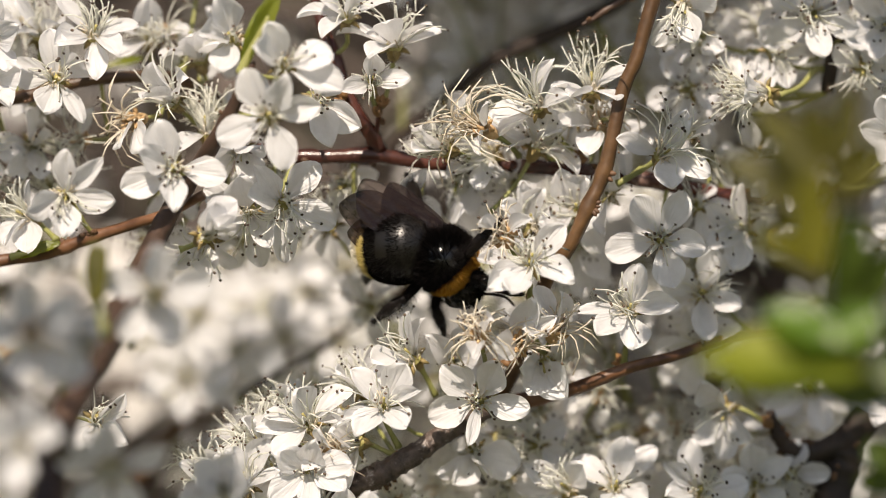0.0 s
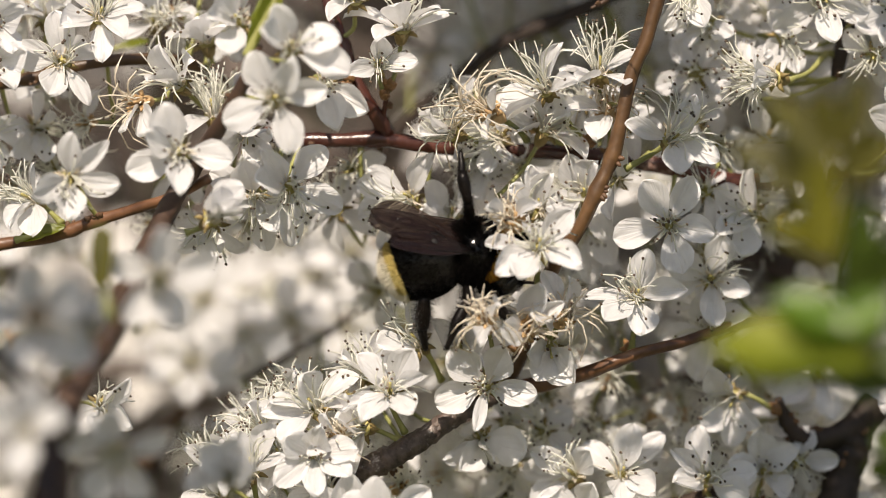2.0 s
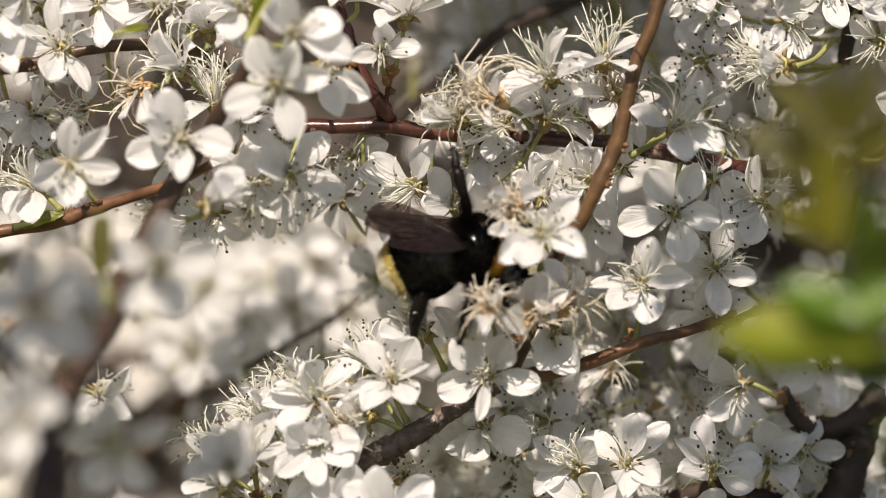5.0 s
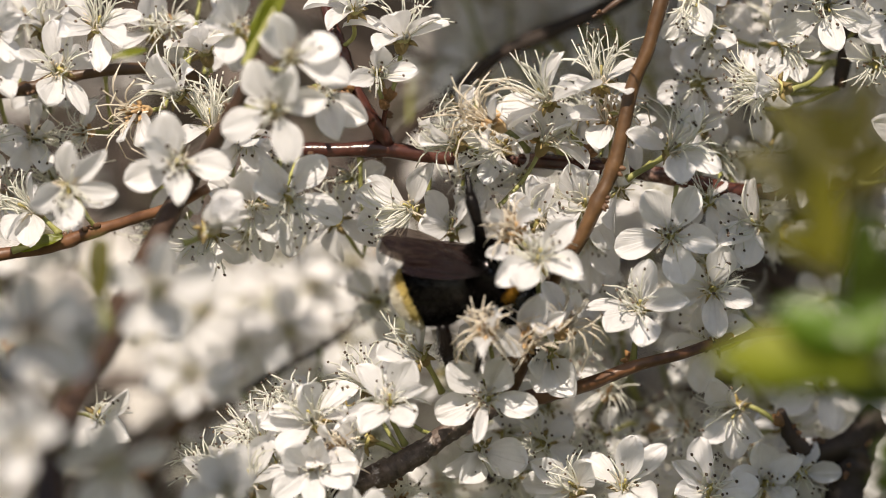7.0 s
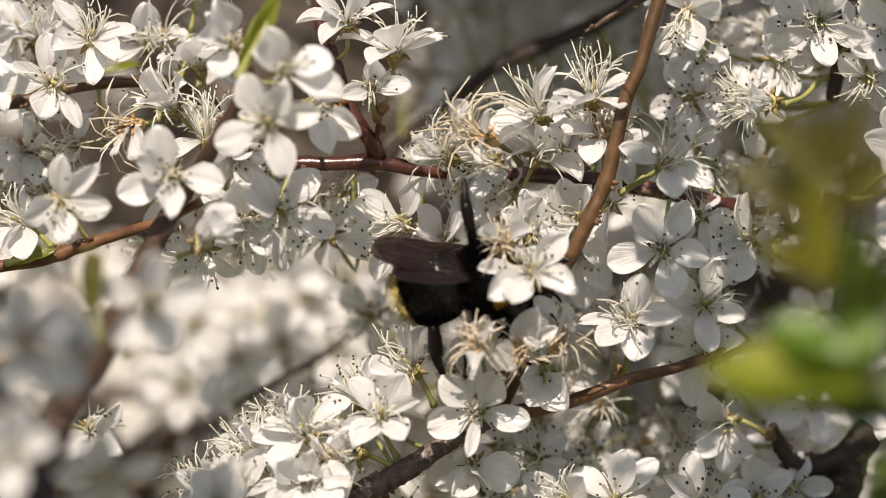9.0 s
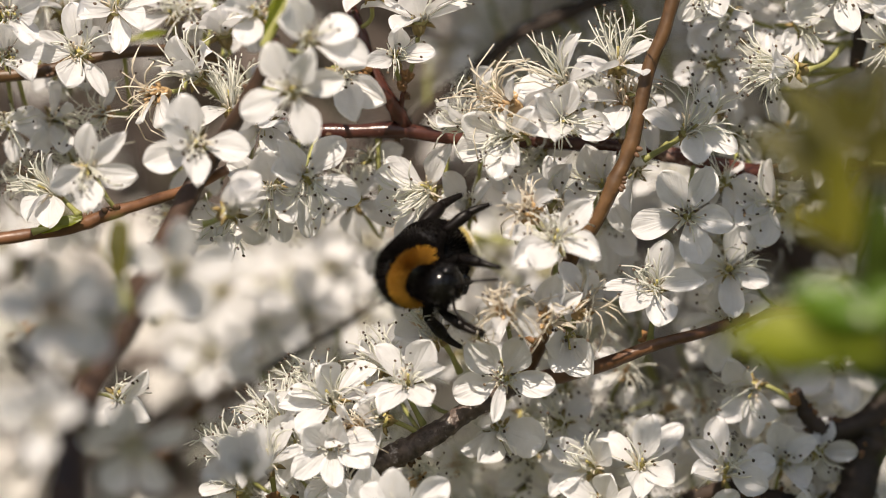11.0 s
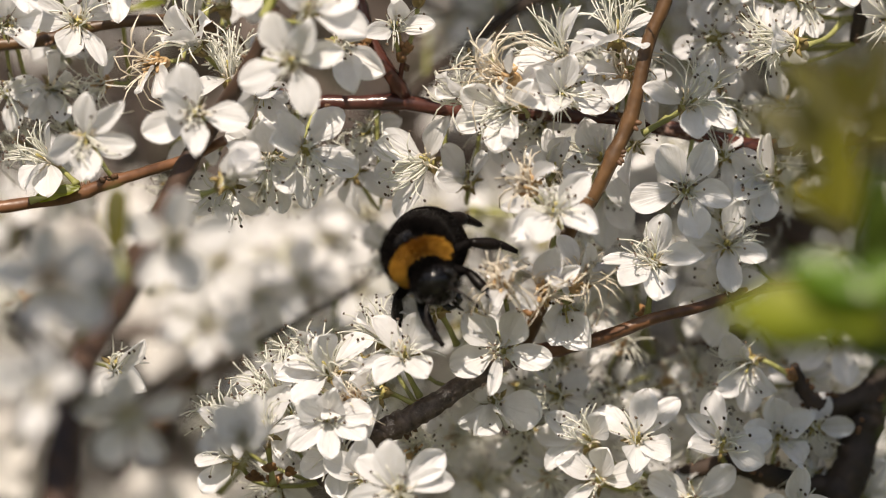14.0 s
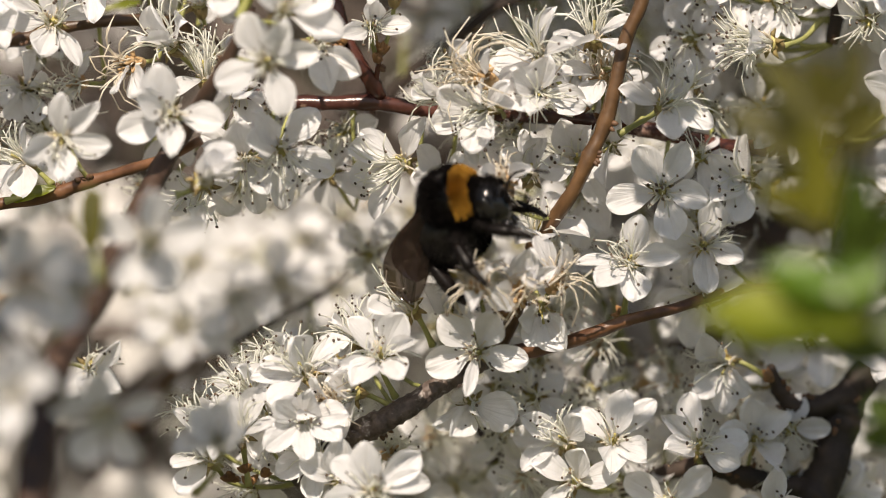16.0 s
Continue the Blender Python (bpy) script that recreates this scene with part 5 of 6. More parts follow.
def motions():
    walk(bee, [
        (0, stance((0.00008, -0.00700, -0.00151), (0.62, -0.62, -0.25), (0.15, 0.35, 0.92))),
        (0.5, stance((0.00136, -0.00700, -0.00203), (0.62, -0.6, -0.25), (0.15, 0.4, 0.9))),
        (1, stance((0.00228, -0.00600, -0.00230), (0.72, -0.5, -0.3), (0.15, 0.6, 0.75))),
        (1.5, stance((0.00319, -0.00800, -0.00230), (0.86, -0.35, -0.3), (0.2, 0.8, 0.5))),
        (2, stance((0.00358, -0.00800, -0.00252), (0.88, -0.33, -0.28), (0.2, 0.85, 0.45))),
        (2.5, stance((0.00365, -0.00800, -0.00248), (0.88, -0.33, -0.28), (0.2, 0.85, 0.42))),
        (3, stance((0.00377, -0.00800, -0.00241), (0.89, -0.3, -0.28), (0.2, 0.86, 0.4))),
        (3.5, stance((0.00385, -0.00800, -0.00281), (0.9, -0.28, -0.26), (0.2, 0.86, 0.4))),
        (4, stance((0.00312, -0.00800, -0.00352), (0.9, -0.28, -0.26), (0.2, 0.86, 0.4))),
        (6.5, stance((0.00390, -0.00800, -0.00395), (0.9, -0.28, -0.26), (0.2, 0.86, 0.4))),
        (7, stance((0.00540, -0.00800, -0.00417), (0.9, -0.28, -0.26), (0.2, 0.86, 0.42))),
        (7.5, stance((0.00565, -0.00800, -0.00350), (0.9, -0.28, -0.26), (0.2, 0.86, 0.42))),
        (8, stance((0.00578, -0.00800, -0.00330), (0.9, -0.28, -0.26), (0.2, 0.84, 0.45))),
        (8.5, stance((0.00600, -0.00800, -0.00225), (0.9, -0.28, -0.26), (0.2, 0.84, 0.45))),
        (8.7, stance((0.00632, -0.00800, -0.00246), (0.9, -0.28, -0.26), (0.2, 0.84, 0.45))),
        (9.6, stance((0.00209, -0.01100, -0.00337), (0.8, -0.45, 0.2), (-0.2, 0.5, 0.75))),
        (10.8, stance((-0.00707, -0.01200, -0.00683), (0.42, -0.36, 0.82), (-0.90, 0.10, 0.40))),
        (11, stance((-0.00779, -0.01200, -0.00646), (0.42, -0.36, 0.82), (-0.90, 0.10, 0.40))),
        (11.5, stance((-0.00887, -0.01200, -0.00716), (0.42, -0.36, 0.82), (-0.90, 0.10, 0.40))),
        (12, stance((-0.00819, -0.01200, -0.00976), (0.42, -0.36, 0.82), (-0.90, 0.10, 0.40))),
        (12.5, stance((-0.00723, -0.01200, -0.00663), (0.42, -0.42, 0.80), (-0.90, 0.05, 0.40))),
        (12.8, stance((-0.00640, -0.01200, -0.00743), (0.38, -0.70, 0.58), (-0.88, -0.15, 0.40))),
        (13, stance((-0.00646, -0.01200, -0.00856), (0.38, -0.70, 0.58), (-0.85, -0.30, 0.35))),
        (13.2, stance((-0.00683, -0.01200, -0.00966), (0.38, -0.70, 0.58), (-0.85, -0.30, 0.35))),
        (13.5, stance((-0.00766, -0.01200, -0.00784), (0.38, -0.70, 0.58), (-0.88, -0.22, 0.35))),
        (14, stance((-0.00664, -0.01200, -0.00774), (0.30, -0.60, 0.72), (-0.55, 0.55, 0.60))),
        (14.3, stance((-0.00543, -0.01300, -0.00659), (0.45, -0.50, 0.72), (-0.68, 0.45, 0.58))),
        (14.5, stance((-0.00597, -0.01300, -0.00398), (0.55, -0.35, 0.75), (-0.75, 0.35, 0.55))),
        (15, stance((-0.00357, -0.01350, -0.00484), (0.72, -0.30, 0.58), (-0.45, 0.60, 0.65))),
        (15.3, stance((-0.00234, -0.01350, -0.00421), (0.86, -0.08, 0.48), (-0.4, 0.85, 0.35))),
        (15.6, stance((-0.00246, -0.01400, -0.00382), (0.88, 0.02, 0.46), (-0.35, 0.85, 0.35))),
        (16, stance((0.00133, -0.01350, -0.00026), (0.85, 0.22, 0.46), (-0.4, 0.85, 0.35))),
    ])
    walk(bee_parts["abdomen"], [
        (0, pose(-3.2e-3, 0, -0.6e-3, 0, -50, 42)),
        (0.5, pose(-3.2e-3, 0, -0.6e-3, 0, -48, 40)),
        (1, pose(-3.2e-3, 0, -0.6e-3, 0, -42, 26)),
        (1.5, pose(-3.2e-3, 0, -0.6e-3, 0, -46, 8)),
        (2, pose(-3.2e-3, 0, -0.6e-3, 0, -46, 4)),
        (2.5, pose(-3.2e-3, 0, -0.6e-3, 0, -46, 0)),
        (3, pose(-3.2e-3, 0, -0.6e-3, 0, -46, 0)),
        (3.5, pose(-3.2e-3, 0, -0.6e-3, 0, -46, 0)),
        (4, pose(-3.2e-3, 0, -0.6e-3, 0, -46, 0)),
        (6.5, pose(-3.2e-3, 0, -0.6e-3, 0, -46, 0)),
        (7, pose(-3.2e-3, 0, -0.6e-3, 0, -46, 0)),
        (7.5, pose(-3.2e-3, 0, -0.6e-3, 0, -46, 0)),
        (8, pose(-3.2e-3, 0, -0.6e-3, 0, -46, 0)),
        (8.5, pose(-3.2e-3, 0, -0.6e-3, 0, -46, 0)),
        (8.7, pose(-3.2e-3, 0, -0.6e-3, 0, -46, 0)),
        (9.6, pose(-3.2e-3, 0, -0.6e-3, 0, -45, -15)),
        (10.8, pose(-3.2e-3, 0, -0.6e-3, 0, -70, -40)),
        (11, pose(-3.2e-3, 0, -0.6e-3, 0, -70, -40)),
        (11.5, pose(-3.2e-3, 0, -0.6e-3, 0, -70, -40)),
        (12, pose(-3.2e-3, 0, -0.6e-3, 0, -70, -40)),
        (12.5, pose(-3.2e-3, 0, -0.6e-3, 0, -70, -40)),
        (12.8, pose(-3.2e-3, 0, -0.6e-3, 0, -82, -25)),
        (13, pose(-3.2e-3, 0, -0.6e-3, 0, -82, -12)),
        (13.2, pose(-3.2e-3, 0, -0.6e-3, 0, -82, -10)),
        (13.5, pose(-3.2e-3, 0, -0.6e-3, 0, -82, -10)),
        (14, pose(-3.2e-3, 0, -0.6e-3, 0, -60, -15)),
        (14.3, pose(-3.2e-3, 0, -0.6e-3, 0, -58, -20)),
        (14.5, pose(-3.2e-3, 0, -0.6e-3, 0, -68, -20)),
        (15, pose(-3.2e-3, 0, -0.6e-3, 0, -96, 0)),
        (15.3, pose(-3.2e-3, 0, -0.6e-3, 0, -104, 0)),
        (15.6, pose(-3.2e-3, 0, -0.6e-3, 0, -106, 5)),
        (16, pose(-3.2e-3, 0, -0.6e-3, 0, -96, 10)),
    ])
    walk(bee_parts["head"], [
        (0, pose(3.4e-3, 0, -1.0e-3, 0, 15, 0)),
        (0.5, pose(3.4e-3, 0, -1.0e-3, 0, 15, 0)),
        (1, pose(3.4e-3, 0, -1.0e-3, 0, 15, 0)),
        (1.5, pose(3.4e-3, 0, -1.0e-3, 0, 15, 0)),
        (2, pose(3.4e-3, 0, -1.0e-3, 0, 15, 0)),
        (2.5, pose(3.4e-3, 0, -1.0e-3, 0, 15, 0)),
        (3, pose(3.4e-3, 0, -1.0e-3, 0, 15, 0)),
        (3.5, pose(3.4e-3, 0, -1.0e-3, 0, 15, 0)),
        (4, pose(3.4e-3, 0, -1.0e-3, 0, 15, 0)),
        (6.5, pose(3.4e-3, 0, -1.0e-3, 0, 15, 0)),
        (7, pose(3.4e-3, 0, -1.0e-3, 0, 15, 0)),
        (7.5, pose(3.4e-3, 0, -1.0e-3, 0, 15, 0)),
        (8, pose(3.4e-3, 0, -1.0e-3, 0, 15, 0)),
        (8.5, pose(3.4e-3, 0, -1.0e-3, 0, 15, 0)),
        (8.7, pose(3.4e-3, 0, -1.0e-3, 0, 15, 0)),
        (9.6, pose(3.4e-3, 0, -1.0e-3, 0, 20, 0)),
        (10.8, pose(3.4e-3, 0, -1.0e-3, 0, 42, 0)),
        (11, pose(3.4e-3, 0, -1.0e-3, 0, 42, 0)),
        (11.5, pose(3.4e-3, 0, -1.0e-3, 0, 42, 0)),
        (12, pose(3.4e-3, 0, -1.0e-3, 0, 42, 0)),
        (12.5, pose(3.4e-3, 0, -1.0e-3, 0, 40, 0)),
        (12.8, pose(3.4e-3, 0, -1.0e-3, 0, 22, 0)),
        (13, pose(3.4e-3, 0, -1.0e-3, 0, 10, 0)),
        (13.2, pose(3.4e-3, 0, -1.0e-3, 0, 10, 0)),
        (13.5, pose(3.4e-3, 0, -1.0e-3, 0, 10, 0)),
        (14, pose(3.4e-3, 0, -1.0e-3, 0, 15, 0)),
        (14.3, pose(3.4e-3, 0, -1.0e-3, 0, 22, 0)),
        (14.5, pose(3.4e-3, 0, -1.0e-3, 0, 25, 0)),
        (15, pose(3.4e-3, 0, -1.0e-3, 0, 20, 0)),
        (15.3, pose(3.4e-3, 0, -1.0e-3, 0, 10, 0)),
        (15.6, pose(3.4e-3, 0, -1.0e-3, 0, 8, 0)),
        (16, pose(3.4e-3, 0, -1.0e-3, 0, 5, 0)),
    ])
    walk(bee_parts["wings"][0], [
        (0, pose(-0.3e-3, -4.2e-3, 0.8e-3, 16, -25, -6)),
        (0.5, pose(-0.3e-3, -4.1e-3, 1.0e-3, 16, -23, -6)),
        (1, pose(-0.3e-3, -3.9e-3, 1.4e-3, 15, -17, -6)),
        (1.5, pose(-0.3e-3, -3.5e-3, 1.9e-3, 13, -6, -6)),
        (2, pose(-0.3e-3, -3.5e-3, 1.9e-3, 13, -6, -6)),
        (2.5, pose(-0.3e-3, -3.5e-3, 1.9e-3, 13, -6, -6)),
        (3, pose(-0.3e-3, -3.5e-3, 1.9e-3, 13, -6, -6)),
        (3.5, pose(-0.3e-3, -3.5e-3, 1.9e-3, 13, -6, -6)),
        (4, pose(-0.3e-3, -3.5e-3, 1.9e-3, 13, -6, -6)),
        (6.5, pose(-0.3e-3, -3.5e-3, 1.9e-3, 13, -6, -6)),
        (7, pose(-0.3e-3, -3.5e-3, 1.9e-3, 13, -6, -6)),
        (7.5, pose(-0.3e-3, -3.5e-3, 1.9e-3, 13, -6, -6)),
        (8, pose(-0.3e-3, -3.5e-3, 1.9e-3, 13, -6, -6)),
        (8.5, pose(-0.3e-3, -3.5e-3, 1.9e-3, 13, -6, -6)),
        (8.7, pose(-0.3e-3, -3.5e-3, 1.9e-3, 13, -6, -6)),
        (9.6, pose(-0.3e-3, -2.8e-3, 2.6e-3, -12, -19, -6)),
        (10.8, pose(-0.3e-3, -2.8e-3, 2.6e-3, -12, -44, -6)),
        (11, pose(-0.3e-3, -2.8e-3, 2.6e-3, -12, -44, -6)),
        (11.5, pose(-0.3e-3, -2.8e-3, 2.6e-3, -12, -44, -6)),
        (12, pose(-0.3e-3, -2.8e-3, 2.6e-3, -12, -44, -6)),
        (12.5, pose(-0.3e-3, -2.8e-3, 2.6e-3, -12, -44, -6)),
        (12.8, pose(-0.3e-3, -2.8e-3, 2.6e-3, -12, -58, -6)),
        (13, pose(-0.3e-3, -2.8e-3, 2.6e-3, -12, -58, -6)),
        (13.2, pose(-0.3e-3, -2.8e-3, 2.6e-3, -12, -58, -6)),
        (13.5, pose(-0.3e-3, -2.8e-3, 2.6e-3, -12, -58, -6)),
        (14, pose(-0.3e-3, -2.8e-3, 2.6e-3, -12, -42, -6)),
        (14.3, pose(-0.3e-3, -2.8e-3, 2.6e-3, -12, -32, -6)),
        (14.5, pose(-0.3e-3, -2.8e-3, 2.6e-3, -12, -42, -6)),
        (15, pose(-0.3e-3, -2.8e-3, 2.6e-3, -12, -46, -6)),
        (15.3, pose(-0.3e-3, -2.8e-3, 2.6e-3, 25, -54, -6)),
        (15.6, pose(-0.3e-3, -2.8e-3, 2.6e-3, 25, -58, -6)),
        (16, pose(-0.3e-3, -2.8e-3, 2.6e-3, 60, -54, 24)),
    ])
    walk(bee_parts["wings"][1], [
        (0, pose(-1.5e-3, -4.1e-3, 0.5e-3, 16, -29, 6)),
        (0.5, pose(-1.5e-3, -4.0e-3, 0.7e-3, 16, -27, 6)),
        (1, pose(-1.5e-3, -3.8e-3, 1.1e-3, 15, -21, 6)),
        (1.5, pose(-1.5e-3, -3.4e-3, 1.6e-3, 13, -10, 6)),
        (2, pose(-1.5e-3, -3.4e-3, 1.6e-3, 13, -10, 6)),
        (2.5, pose(-1.5e-3, -3.4e-3, 1.6e-3, 13, -10, 6)),
        (3, pose(-1.5e-3, -3.4e-3, 1.6e-3, 13, -10, 6)),
        (3.5, pose(-1.5e-3, -3.4e-3, 1.6e-3, 13, -10, 6)),
        (4, pose(-1.5e-3, -3.4e-3, 1.6e-3, 13, -10, 6)),
        (6.5, pose(-1.5e-3, -3.4e-3, 1.6e-3, 13, -10, 6)),
        (7, pose(-1.5e-3, -3.4e-3, 1.6e-3, 13, -10, 6)),
        (7.5, pose(-1.5e-3, -3.4e-3, 1.6e-3, 13, -10, 6)),
        (8, pose(-1.5e-3, -3.4e-3, 1.6e-3, 13, -10, 6)),
        (8.5, pose(-1.5e-3, -3.4e-3, 1.6e-3, 13, -10, 6)),
        (8.7, pose(-1.5e-3, -3.4e-3, 1.6e-3, 13, -10, 6)),
        (9.6, pose(-1.5e-3, -2.7e-3, 2.2e-3, -12, -23, 6)),
        (10.8, pose(-1.5e-3, -2.7e-3, 2.2e-3, -12, -48, 6)),
        (11, pose(-1.5e-3, -2.7e-3, 2.2e-3, -12, -48, 6)),
        (11.5, pose(-1.5e-3, -2.7e-3, 2.2e-3, -12, -48, 6)),
        (12, pose(-1.5e-3, -2.7e-3, 2.2e-3, -12, -48, 6)),
        (12.5, pose(-1.5e-3, -2.7e-3, 2.2e-3, -12, -48, 6)),
        (12.8, pose(-1.5e-3, -2.7e-3, 2.2e-3, -12, -62, 6)),
        (13, pose(-1.5e-3, -2.7e-3, 2.2e-3, -12, -62, 6)),
        (13.2, pose(-1.5e-3, -2.7e-3, 2.2e-3, -12, -62, 6)),
        (13.5, pose(-1.5e-3, -2.7e-3, 2.2e-3, -12, -62, 6)),
        (14, pose(-1.5e-3, -2.7e-3, 2.2e-3, -12, -46, 6)),
        (14.3, pose(-1.5e-3, -2.7e-3, 2.2e-3, -12, -36, 6)),
        (14.5, pose(-1.5e-3, -2.7e-3, 2.2e-3, -12, -46, 6)),
        (15, pose(-1.5e-3, -2.7e-3, 2.2e-3, -12, -50, 6)),
        (15.3, pose(-1.5e-3, -2.7e-3, 2.2e-3, 25, -58, 6)),
        (15.6, pose(-1.5e-3, -2.7e-3, 2.2e-3, 25, -62, 6)),
        (16, pose(-1.5e-3, -2.7e-3, 2.2e-3, 60, -58, 36)),
    ])
    walk(bee_parts["wings"][2], [
        (0, pose(-0.3e-3, 2.8e-3, 2.6e-3, 12, -19.8, 6)),
        (0.5, pose(-0.3e-3, 2.8e-3, 2.6e-3, 12, -18.1, 6)),
        (1, pose(-0.3e-3, 2.8e-3, 2.6e-3, 12, -13, 6)),
        (1.5, pose(-0.3e-3, 2.8e-3, 2.6e-3, 12, -7.9, 6)),
        (2, pose(-0.3e-3, 2.8e-3, 2.6e-3, 12, -7.9, 6)),
        (2.5, pose(-0.3e-3, 2.8e-3, 2.6e-3, 12, -7.9, 6)),
        (3, pose(-0.3e-3, 2.8e-3, 2.6e-3, 12, -7.9, 6)),
        (3.5, pose(-0.3e-3, 2.8e-3, 2.6e-3, 12, -7.9, 6)),
        (4, pose(-0.3e-3, 2.8e-3, 2.6e-3, 12, -7.9, 6)),
        (6.5, pose(-0.3e-3, 2.8e-3, 2.6e-3, 12, -7.9, 6)),
        (7, pose(-0.3e-3, 2.8e-3, 2.6e-3, 12, -7.9, 6)),
        (7.5, pose(-0.3e-3, 2.8e-3, 2.6e-3, 12, -7.9, 6)),
        (8, pose(-0.3e-3, 2.8e-3, 2.6e-3, 12, -7.9, 6)),
        (8.5, pose(-0.3e-3, 2.8e-3, 2.6e-3, 12, -7.9, 6)),
        (8.7, pose(-0.3e-3, 2.8e-3, 2.6e-3, 12, -7.9, 6)),
        (9.6, pose(-0.3e-3, 2.8e-3, 2.6e-3, 12, -19, 6)),
        (10.8, pose(-0.3e-3, 2.8e-3, 2.6e-3, 12, -44, 6)),
        (11, pose(-0.3e-3, 2.8e-3, 2.6e-3, 12, -44, 6)),
        (11.5, pose(-0.3e-3, 2.8e-3, 2.6e-3, 12, -44, 6)),
        (12, pose(-0.3e-3, 2.8e-3, 2.6e-3, 12, -44, 6)),
        (12.5, pose(-0.3e-3, 2.8e-3, 2.6e-3, 12, -44, 6)),
        (12.8, pose(-0.3e-3, 2.8e-3, 2.6e-3, 12, -58, 6)),
        (13, pose(-0.3e-3, 2.8e-3, 2.6e-3, 12, -58, 6)),
        (13.2, pose(-0.3e-3, 2.8e-3, 2.6e-3, 12, -58, 6)),
        (13.5, pose(-0.3e-3, 2.8e-3, 2.6e-3, 12, -58, 6)),
        (14, pose(-0.3e-3, 2.8e-3, 2.6e-3, 12, -42, 6)),
        (14.3, pose(-0.3e-3, 2.8e-3, 2.6e-3, 12, -32, 6)),
        (14.5, pose(-0.3e-3, 2.8e-3, 2.6e-3, 12, -42, 6)),
        (15, pose(-0.3e-3, 2.8e-3, 2.6e-3, 12, -46, 6)),
        (15.3, pose(-0.3e-3, 2.8e-3, 2.6e-3, 12, -54, 6)),
        (15.6, pose(-0.3e-3, 2.8e-3, 2.6e-3, 12, -58, 6)),
        (16, pose(-0.3e-3, 2.8e-3, 2.6e-3, 12, -54, 6)),
    ])
    walk(bee_parts["wings"][3], [
        (0, pose(-1.5e-3, 2.7e-3, 2.2e-3, 12, -23.8, -6)),
        (0.5, pose(-1.5e-3, 2.7e-3, 2.2e-3, 12, -22.1, -6)),
        (1, pose(-1.5e-3, 2.7e-3, 2.2e-3, 12, -17, -6)),
        (1.5, pose(-1.5e-3, 2.7e-3, 2.2e-3, 12, -11.9, -6)),
        (2, pose(-1.5e-3, 2.7e-3, 2.2e-3, 12, -11.9, -6)),
        (2.5, pose(-1.5e-3, 2.7e-3, 2.2e-3, 12, -11.9, -6)),
        (3, pose(-1.5e-3, 2.7e-3, 2.2e-3, 12, -11.9, -6)),
        (3.5, pose(-1.5e-3, 2.7e-3, 2.2e-3, 12, -11.9, -6)),
        (4, pose(-1.5e-3, 2.7e-3, 2.2e-3, 12, -11.9, -6)),
        (6.5, pose(-1.5e-3, 2.7e-3, 2.2e-3, 12, -11.9, -6)),
        (7, pose(-1.5e-3, 2.7e-3, 2.2e-3, 12, -11.9, -6)),
        (7.5, pose(-1.5e-3, 2.7e-3, 2.2e-3, 12, -11.9, -6)),
        (8, pose(-1.5e-3, 2.7e-3, 2.2e-3, 12, -11.9, -6)),
        (8.5, pose(-1.5e-3, 2.7e-3, 2.2e-3, 12, -11.9, -6)),
        (8.7, pose(-1.5e-3, 2.7e-3, 2.2e-3, 12, -11.9, -6)),
        (9.6, pose(-1.5e-3, 2.7e-3, 2.2e-3, 12, -23, -6)),
        (10.8, pose(-1.5e-3, 2.7e-3, 2.2e-3, 12, -48, -6)),
        (11, pose(-1.5e-3, 2.7e-3, 2.2e-3, 12, -48, -6)),
        (11.5, pose(-1.5e-3, 2.7e-3, 2.2e-3, 12, -48, -6)),
        (12, pose(-1.5e-3, 2.7e-3, 2.2e-3, 12, -48, -6)),
        (12.5, pose(-1.5e-3, 2.7e-3, 2.2e-3, 12, -48, -6)),
        (12.8, pose(-1.5e-3, 2.7e-3, 2.2e-3, 12, -62, -6)),
        (13, pose(-1.5e-3, 2.7e-3, 2.2e-3, 12, -62, -6)),
        (13.2, pose(-1.5e-3, 2.7e-3, 2.2e-3, 12, -62, -6)),
        (13.5, pose(-1.5e-3, 2.7e-3, 2.2e-3, 12, -62, -6)),
        (14, pose(-1.5e-3, 2.7e-3, 2.2e-3, 12, -46, -6)),
        (14.3, pose(-1.5e-3, 2.7e-3, 2.2e-3, 12, -36, -6)),
        (14.5, pose(-1.5e-3, 2.7e-3, 2.2e-3, 12, -46, -6)),
        (15, pose(-1.5e-3, 2.7e-3, 2.2e-3, 12, -50, -6)),
        (15.3, pose(-1.5e-3, 2.7e-3, 2.2e-3, 12, -58, -6)),
        (15.6, pose(-1.5e-3, 2.7e-3, 2.2e-3, 12, -62, -6)),
        (16, pose(-1.5e-3, 2.7e-3, 2.2e-3, 12, -58, -6)),
    ])
    walk(bee_parts["legs"][0], [
        (0, pose(2.4e-3, -1.8e-3, -3.2e-3, 0, 0, 0)),
        (8.7, pose(2.4e-3, -1.8e-3, -3.2e-3, 0, 0, 0)),
        (10.8, pose(2.4e-3, -1.8e-3, -3.2e-3, 0, 0, 0)),
        (16, pose(2.4e-3, -1.8e-3, -3.2e-3, 0, -10, 10)),
    ])
    walk(bee_parts["legs"][1], [
        (0, pose(0.2e-3, -2.4e-3, -3.6e-3, 0, 5, 0)),
        (1.5, pose(0.2e-3, -2.4e-3, -3.6e-3, 10, 10, 0)),
        (4, pose(0.2e-3, -2.4e-3, -3.6e-3, 0, 10, 0)),
        (8.7, pose(0.2e-3, -2.4e-3, -3.6e-3, 0, 0, 0)),
        (10.8, pose(0.2e-3, -2.4e-3, -3.6e-3, 0, 0, 0)),
        (13.5, pose(0.2e-3, -2.4e-3, -3.6e-3, 0, 0, 0)),
        (16, pose(0.2e-3, -2.4e-3, -3.6e-3, 0, -20, 10)),
    ])
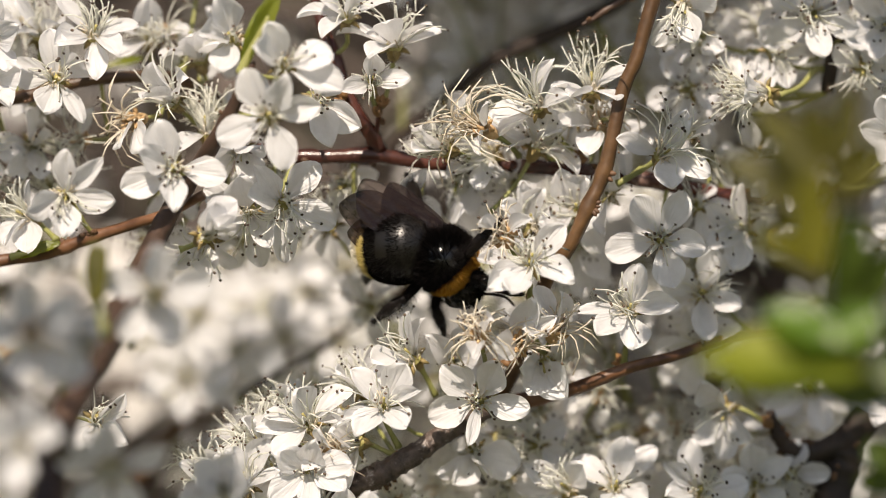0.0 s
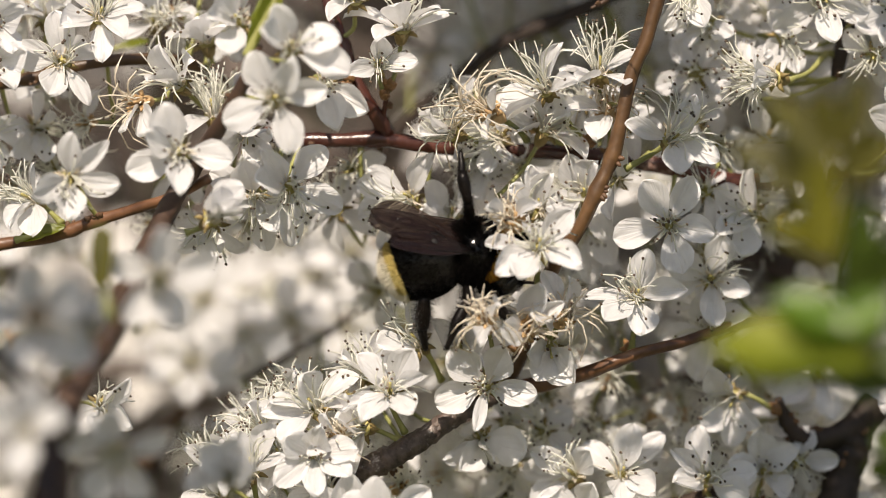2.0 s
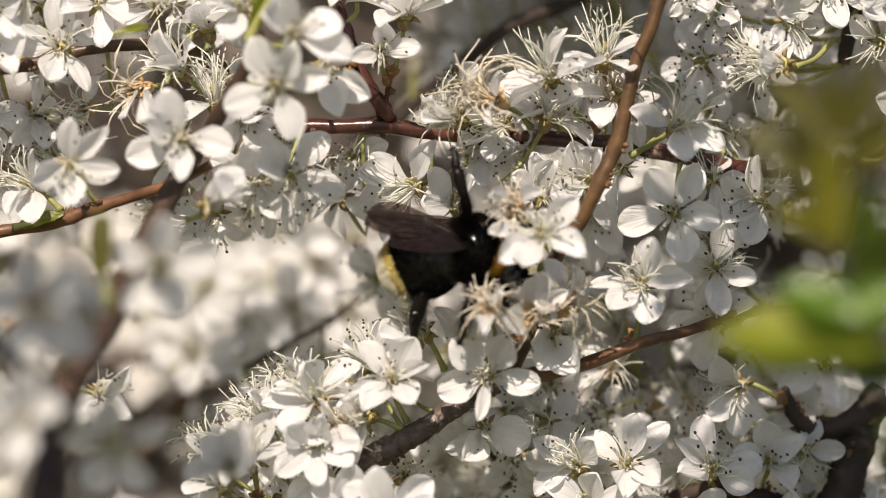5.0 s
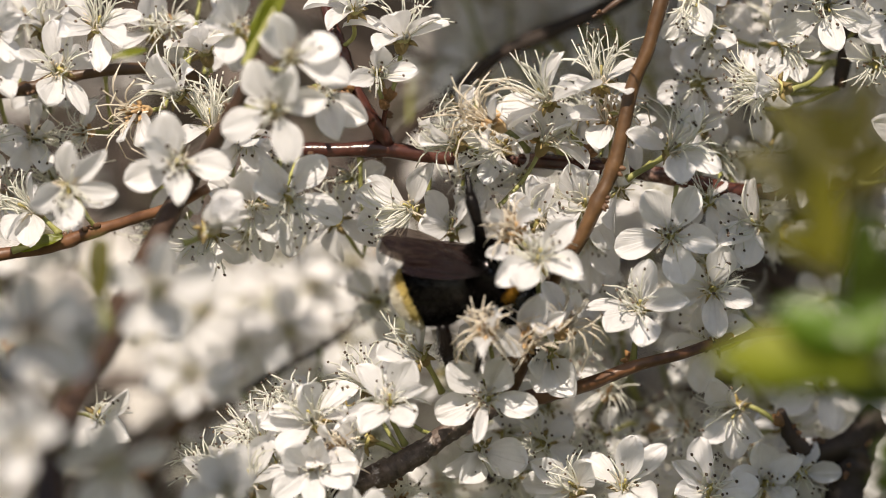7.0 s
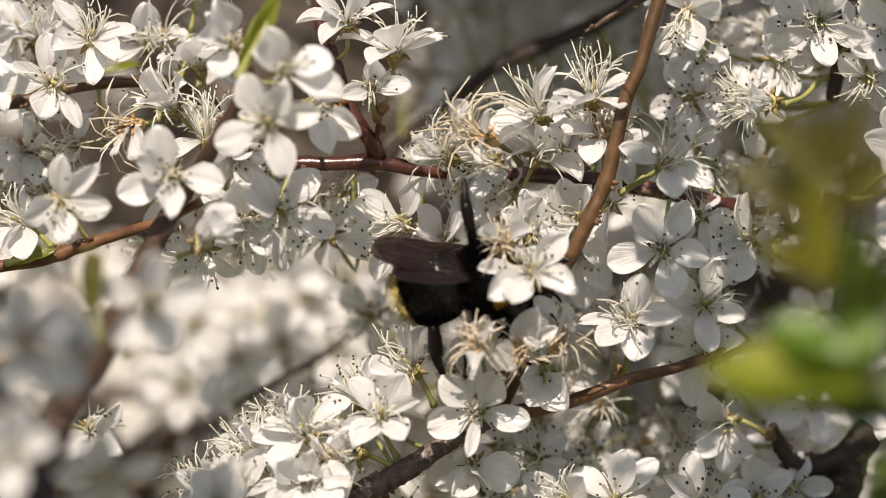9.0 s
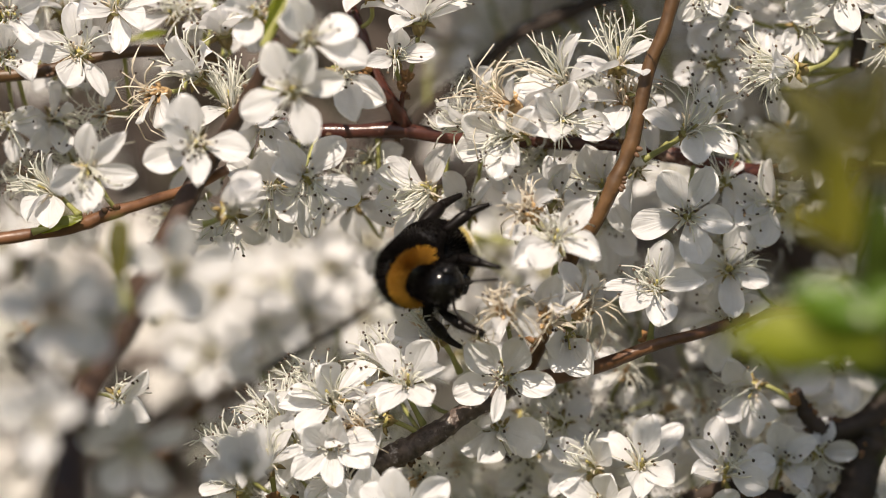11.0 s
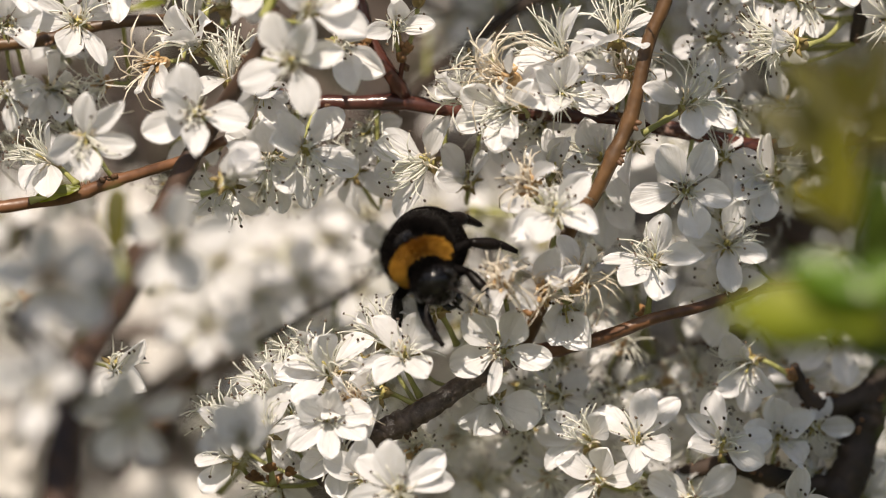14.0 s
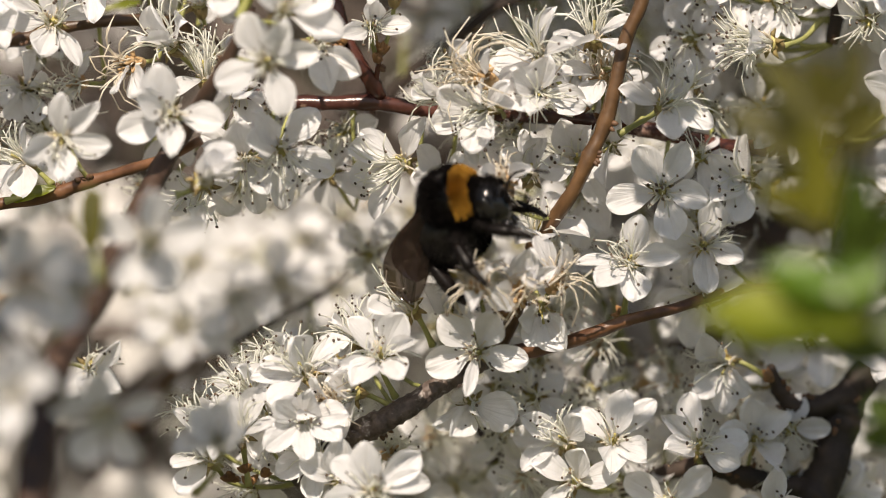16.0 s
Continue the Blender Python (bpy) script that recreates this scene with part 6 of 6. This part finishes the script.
    walk(bee_parts["legs"][2], [
        (0, pose(-2.2e-3, -2.4e-3, -3.6e-3, 4, -38, 0)),
        (1, pose(-2.2e-3, -2.4e-3, -3.6e-3, 6, -34, 0)),
        (2.5, pose(-2.2e-3, -2.4e-3, -3.6e-3, 6, -48, 0)),
        (4, pose(-2.2e-3, -2.4e-3, -3.6e-3, 8, -22, 0)),
        (7, pose(-2.2e-3, -2.4e-3, -3.6e-3, 4, -52, 0)),
        (8.7, pose(-2.2e-3, -2.4e-3, -3.6e-3, 4, -52, 0)),
        (10.8, pose(-2.2e-3, -2.4e-3, -3.6e-3, 0, 0, 0)),
        (14.5, pose(-2.2e-3, -2.4e-3, -3.6e-3, 0, -20, 0)),
        (15.3, pose(-2.2e-3, -2.4e-3, -3.6e-3, 0, -62, 0)),
        (16, pose(-2.2e-3, -2.4e-3, -3.6e-3, 0, -48, 0)),
    ])
    walk(bee_parts["legs"][3], [
        (0, pose(2.4e-3, 0.4e-3, 1.8e-3, 105, 0, -15)),
        (8.7, pose(2.4e-3, 0.4e-3, 1.8e-3, 105, 0, -15)),
        (10.8, pose(2.4e-3, 1.8e-3, -3.2e-3, 0, 0, 0)),
        (16, pose(2.4e-3, 1.8e-3, -3.2e-3, 0, 0, 0)),
    ])
    walk(bee_parts["legs"][4], [
        (0, pose(0.2e-3, 0.4e-3, 1.8e-3, 95, 0, 15)),
        (1.5, pose(-2.8e-3, 0.4e-3, 3.8e-3, 112, -36, 8)),
        (8.7, pose(-2.8e-3, 0.4e-3, 3.8e-3, 112, -36, 8)),
        (10.8, pose(0.2e-3, 2.4e-3, -3.6e-3, 10, 0, 0)),
        (16, pose(0.2e-3, 2.4e-3, -3.6e-3, 0, 0, 0)),
    ])
    walk(bee_parts["legs"][5], [
        (0, pose(-2.2e-3, 2.4e-3, -3.6e-3, 30, 0, 0)),
        (8.7, pose(-2.2e-3, 2.4e-3, -3.6e-3, 30, 0, 0)),
        (10.8, pose(-2.2e-3, 2.4e-3, -3.6e-3, 25, 0, 0)),
        (16, pose(-2.2e-3, 2.4e-3, -3.6e-3, 0, 0, 0)),
    ])
    bent = facing(spot(945, 262, 0), Vector((0.45, -0.35, 0.8)), 30, 1).to_quaternion().to_matrix().to_4x4()
    here = sprung_flower.matrix_basis.copy()
    walk(sprung_flower, [(0.0, Matrix.Translation(spot(950, 262, 0)) @ bent), (8.7, Matrix.Translation(spot(950, 262, 0)) @ bent), (9.6, here), (16.0, here)])
    bent = facing(spot(850, 300, 8), Vector((-0.5, -0.7, -0.3)), 0, 1).to_quaternion().to_matrix().to_4x4()
    here = pressed_flower.matrix_basis.copy()
    walk(pressed_flower, [(0.0, Matrix.Translation(spot(852, 298, 8)) @ bent), (8.7, Matrix.Translation(spot(852, 298, 8)) @ bent), (9.8, here), (16.0, here)])
    here = held_flower.matrix_basis.copy()
    away = Matrix.Translation(spot(950, 500, -2)) @ Matrix.Rotation(radians(28), 4, "Z") @ Matrix.Rotation(radians(-30), 4, "X") @ here.to_quaternion().to_matrix().to_4x4()
    walk(held_flower, [(0.0, here), (15.5, here), (16.0, away)])


motions()
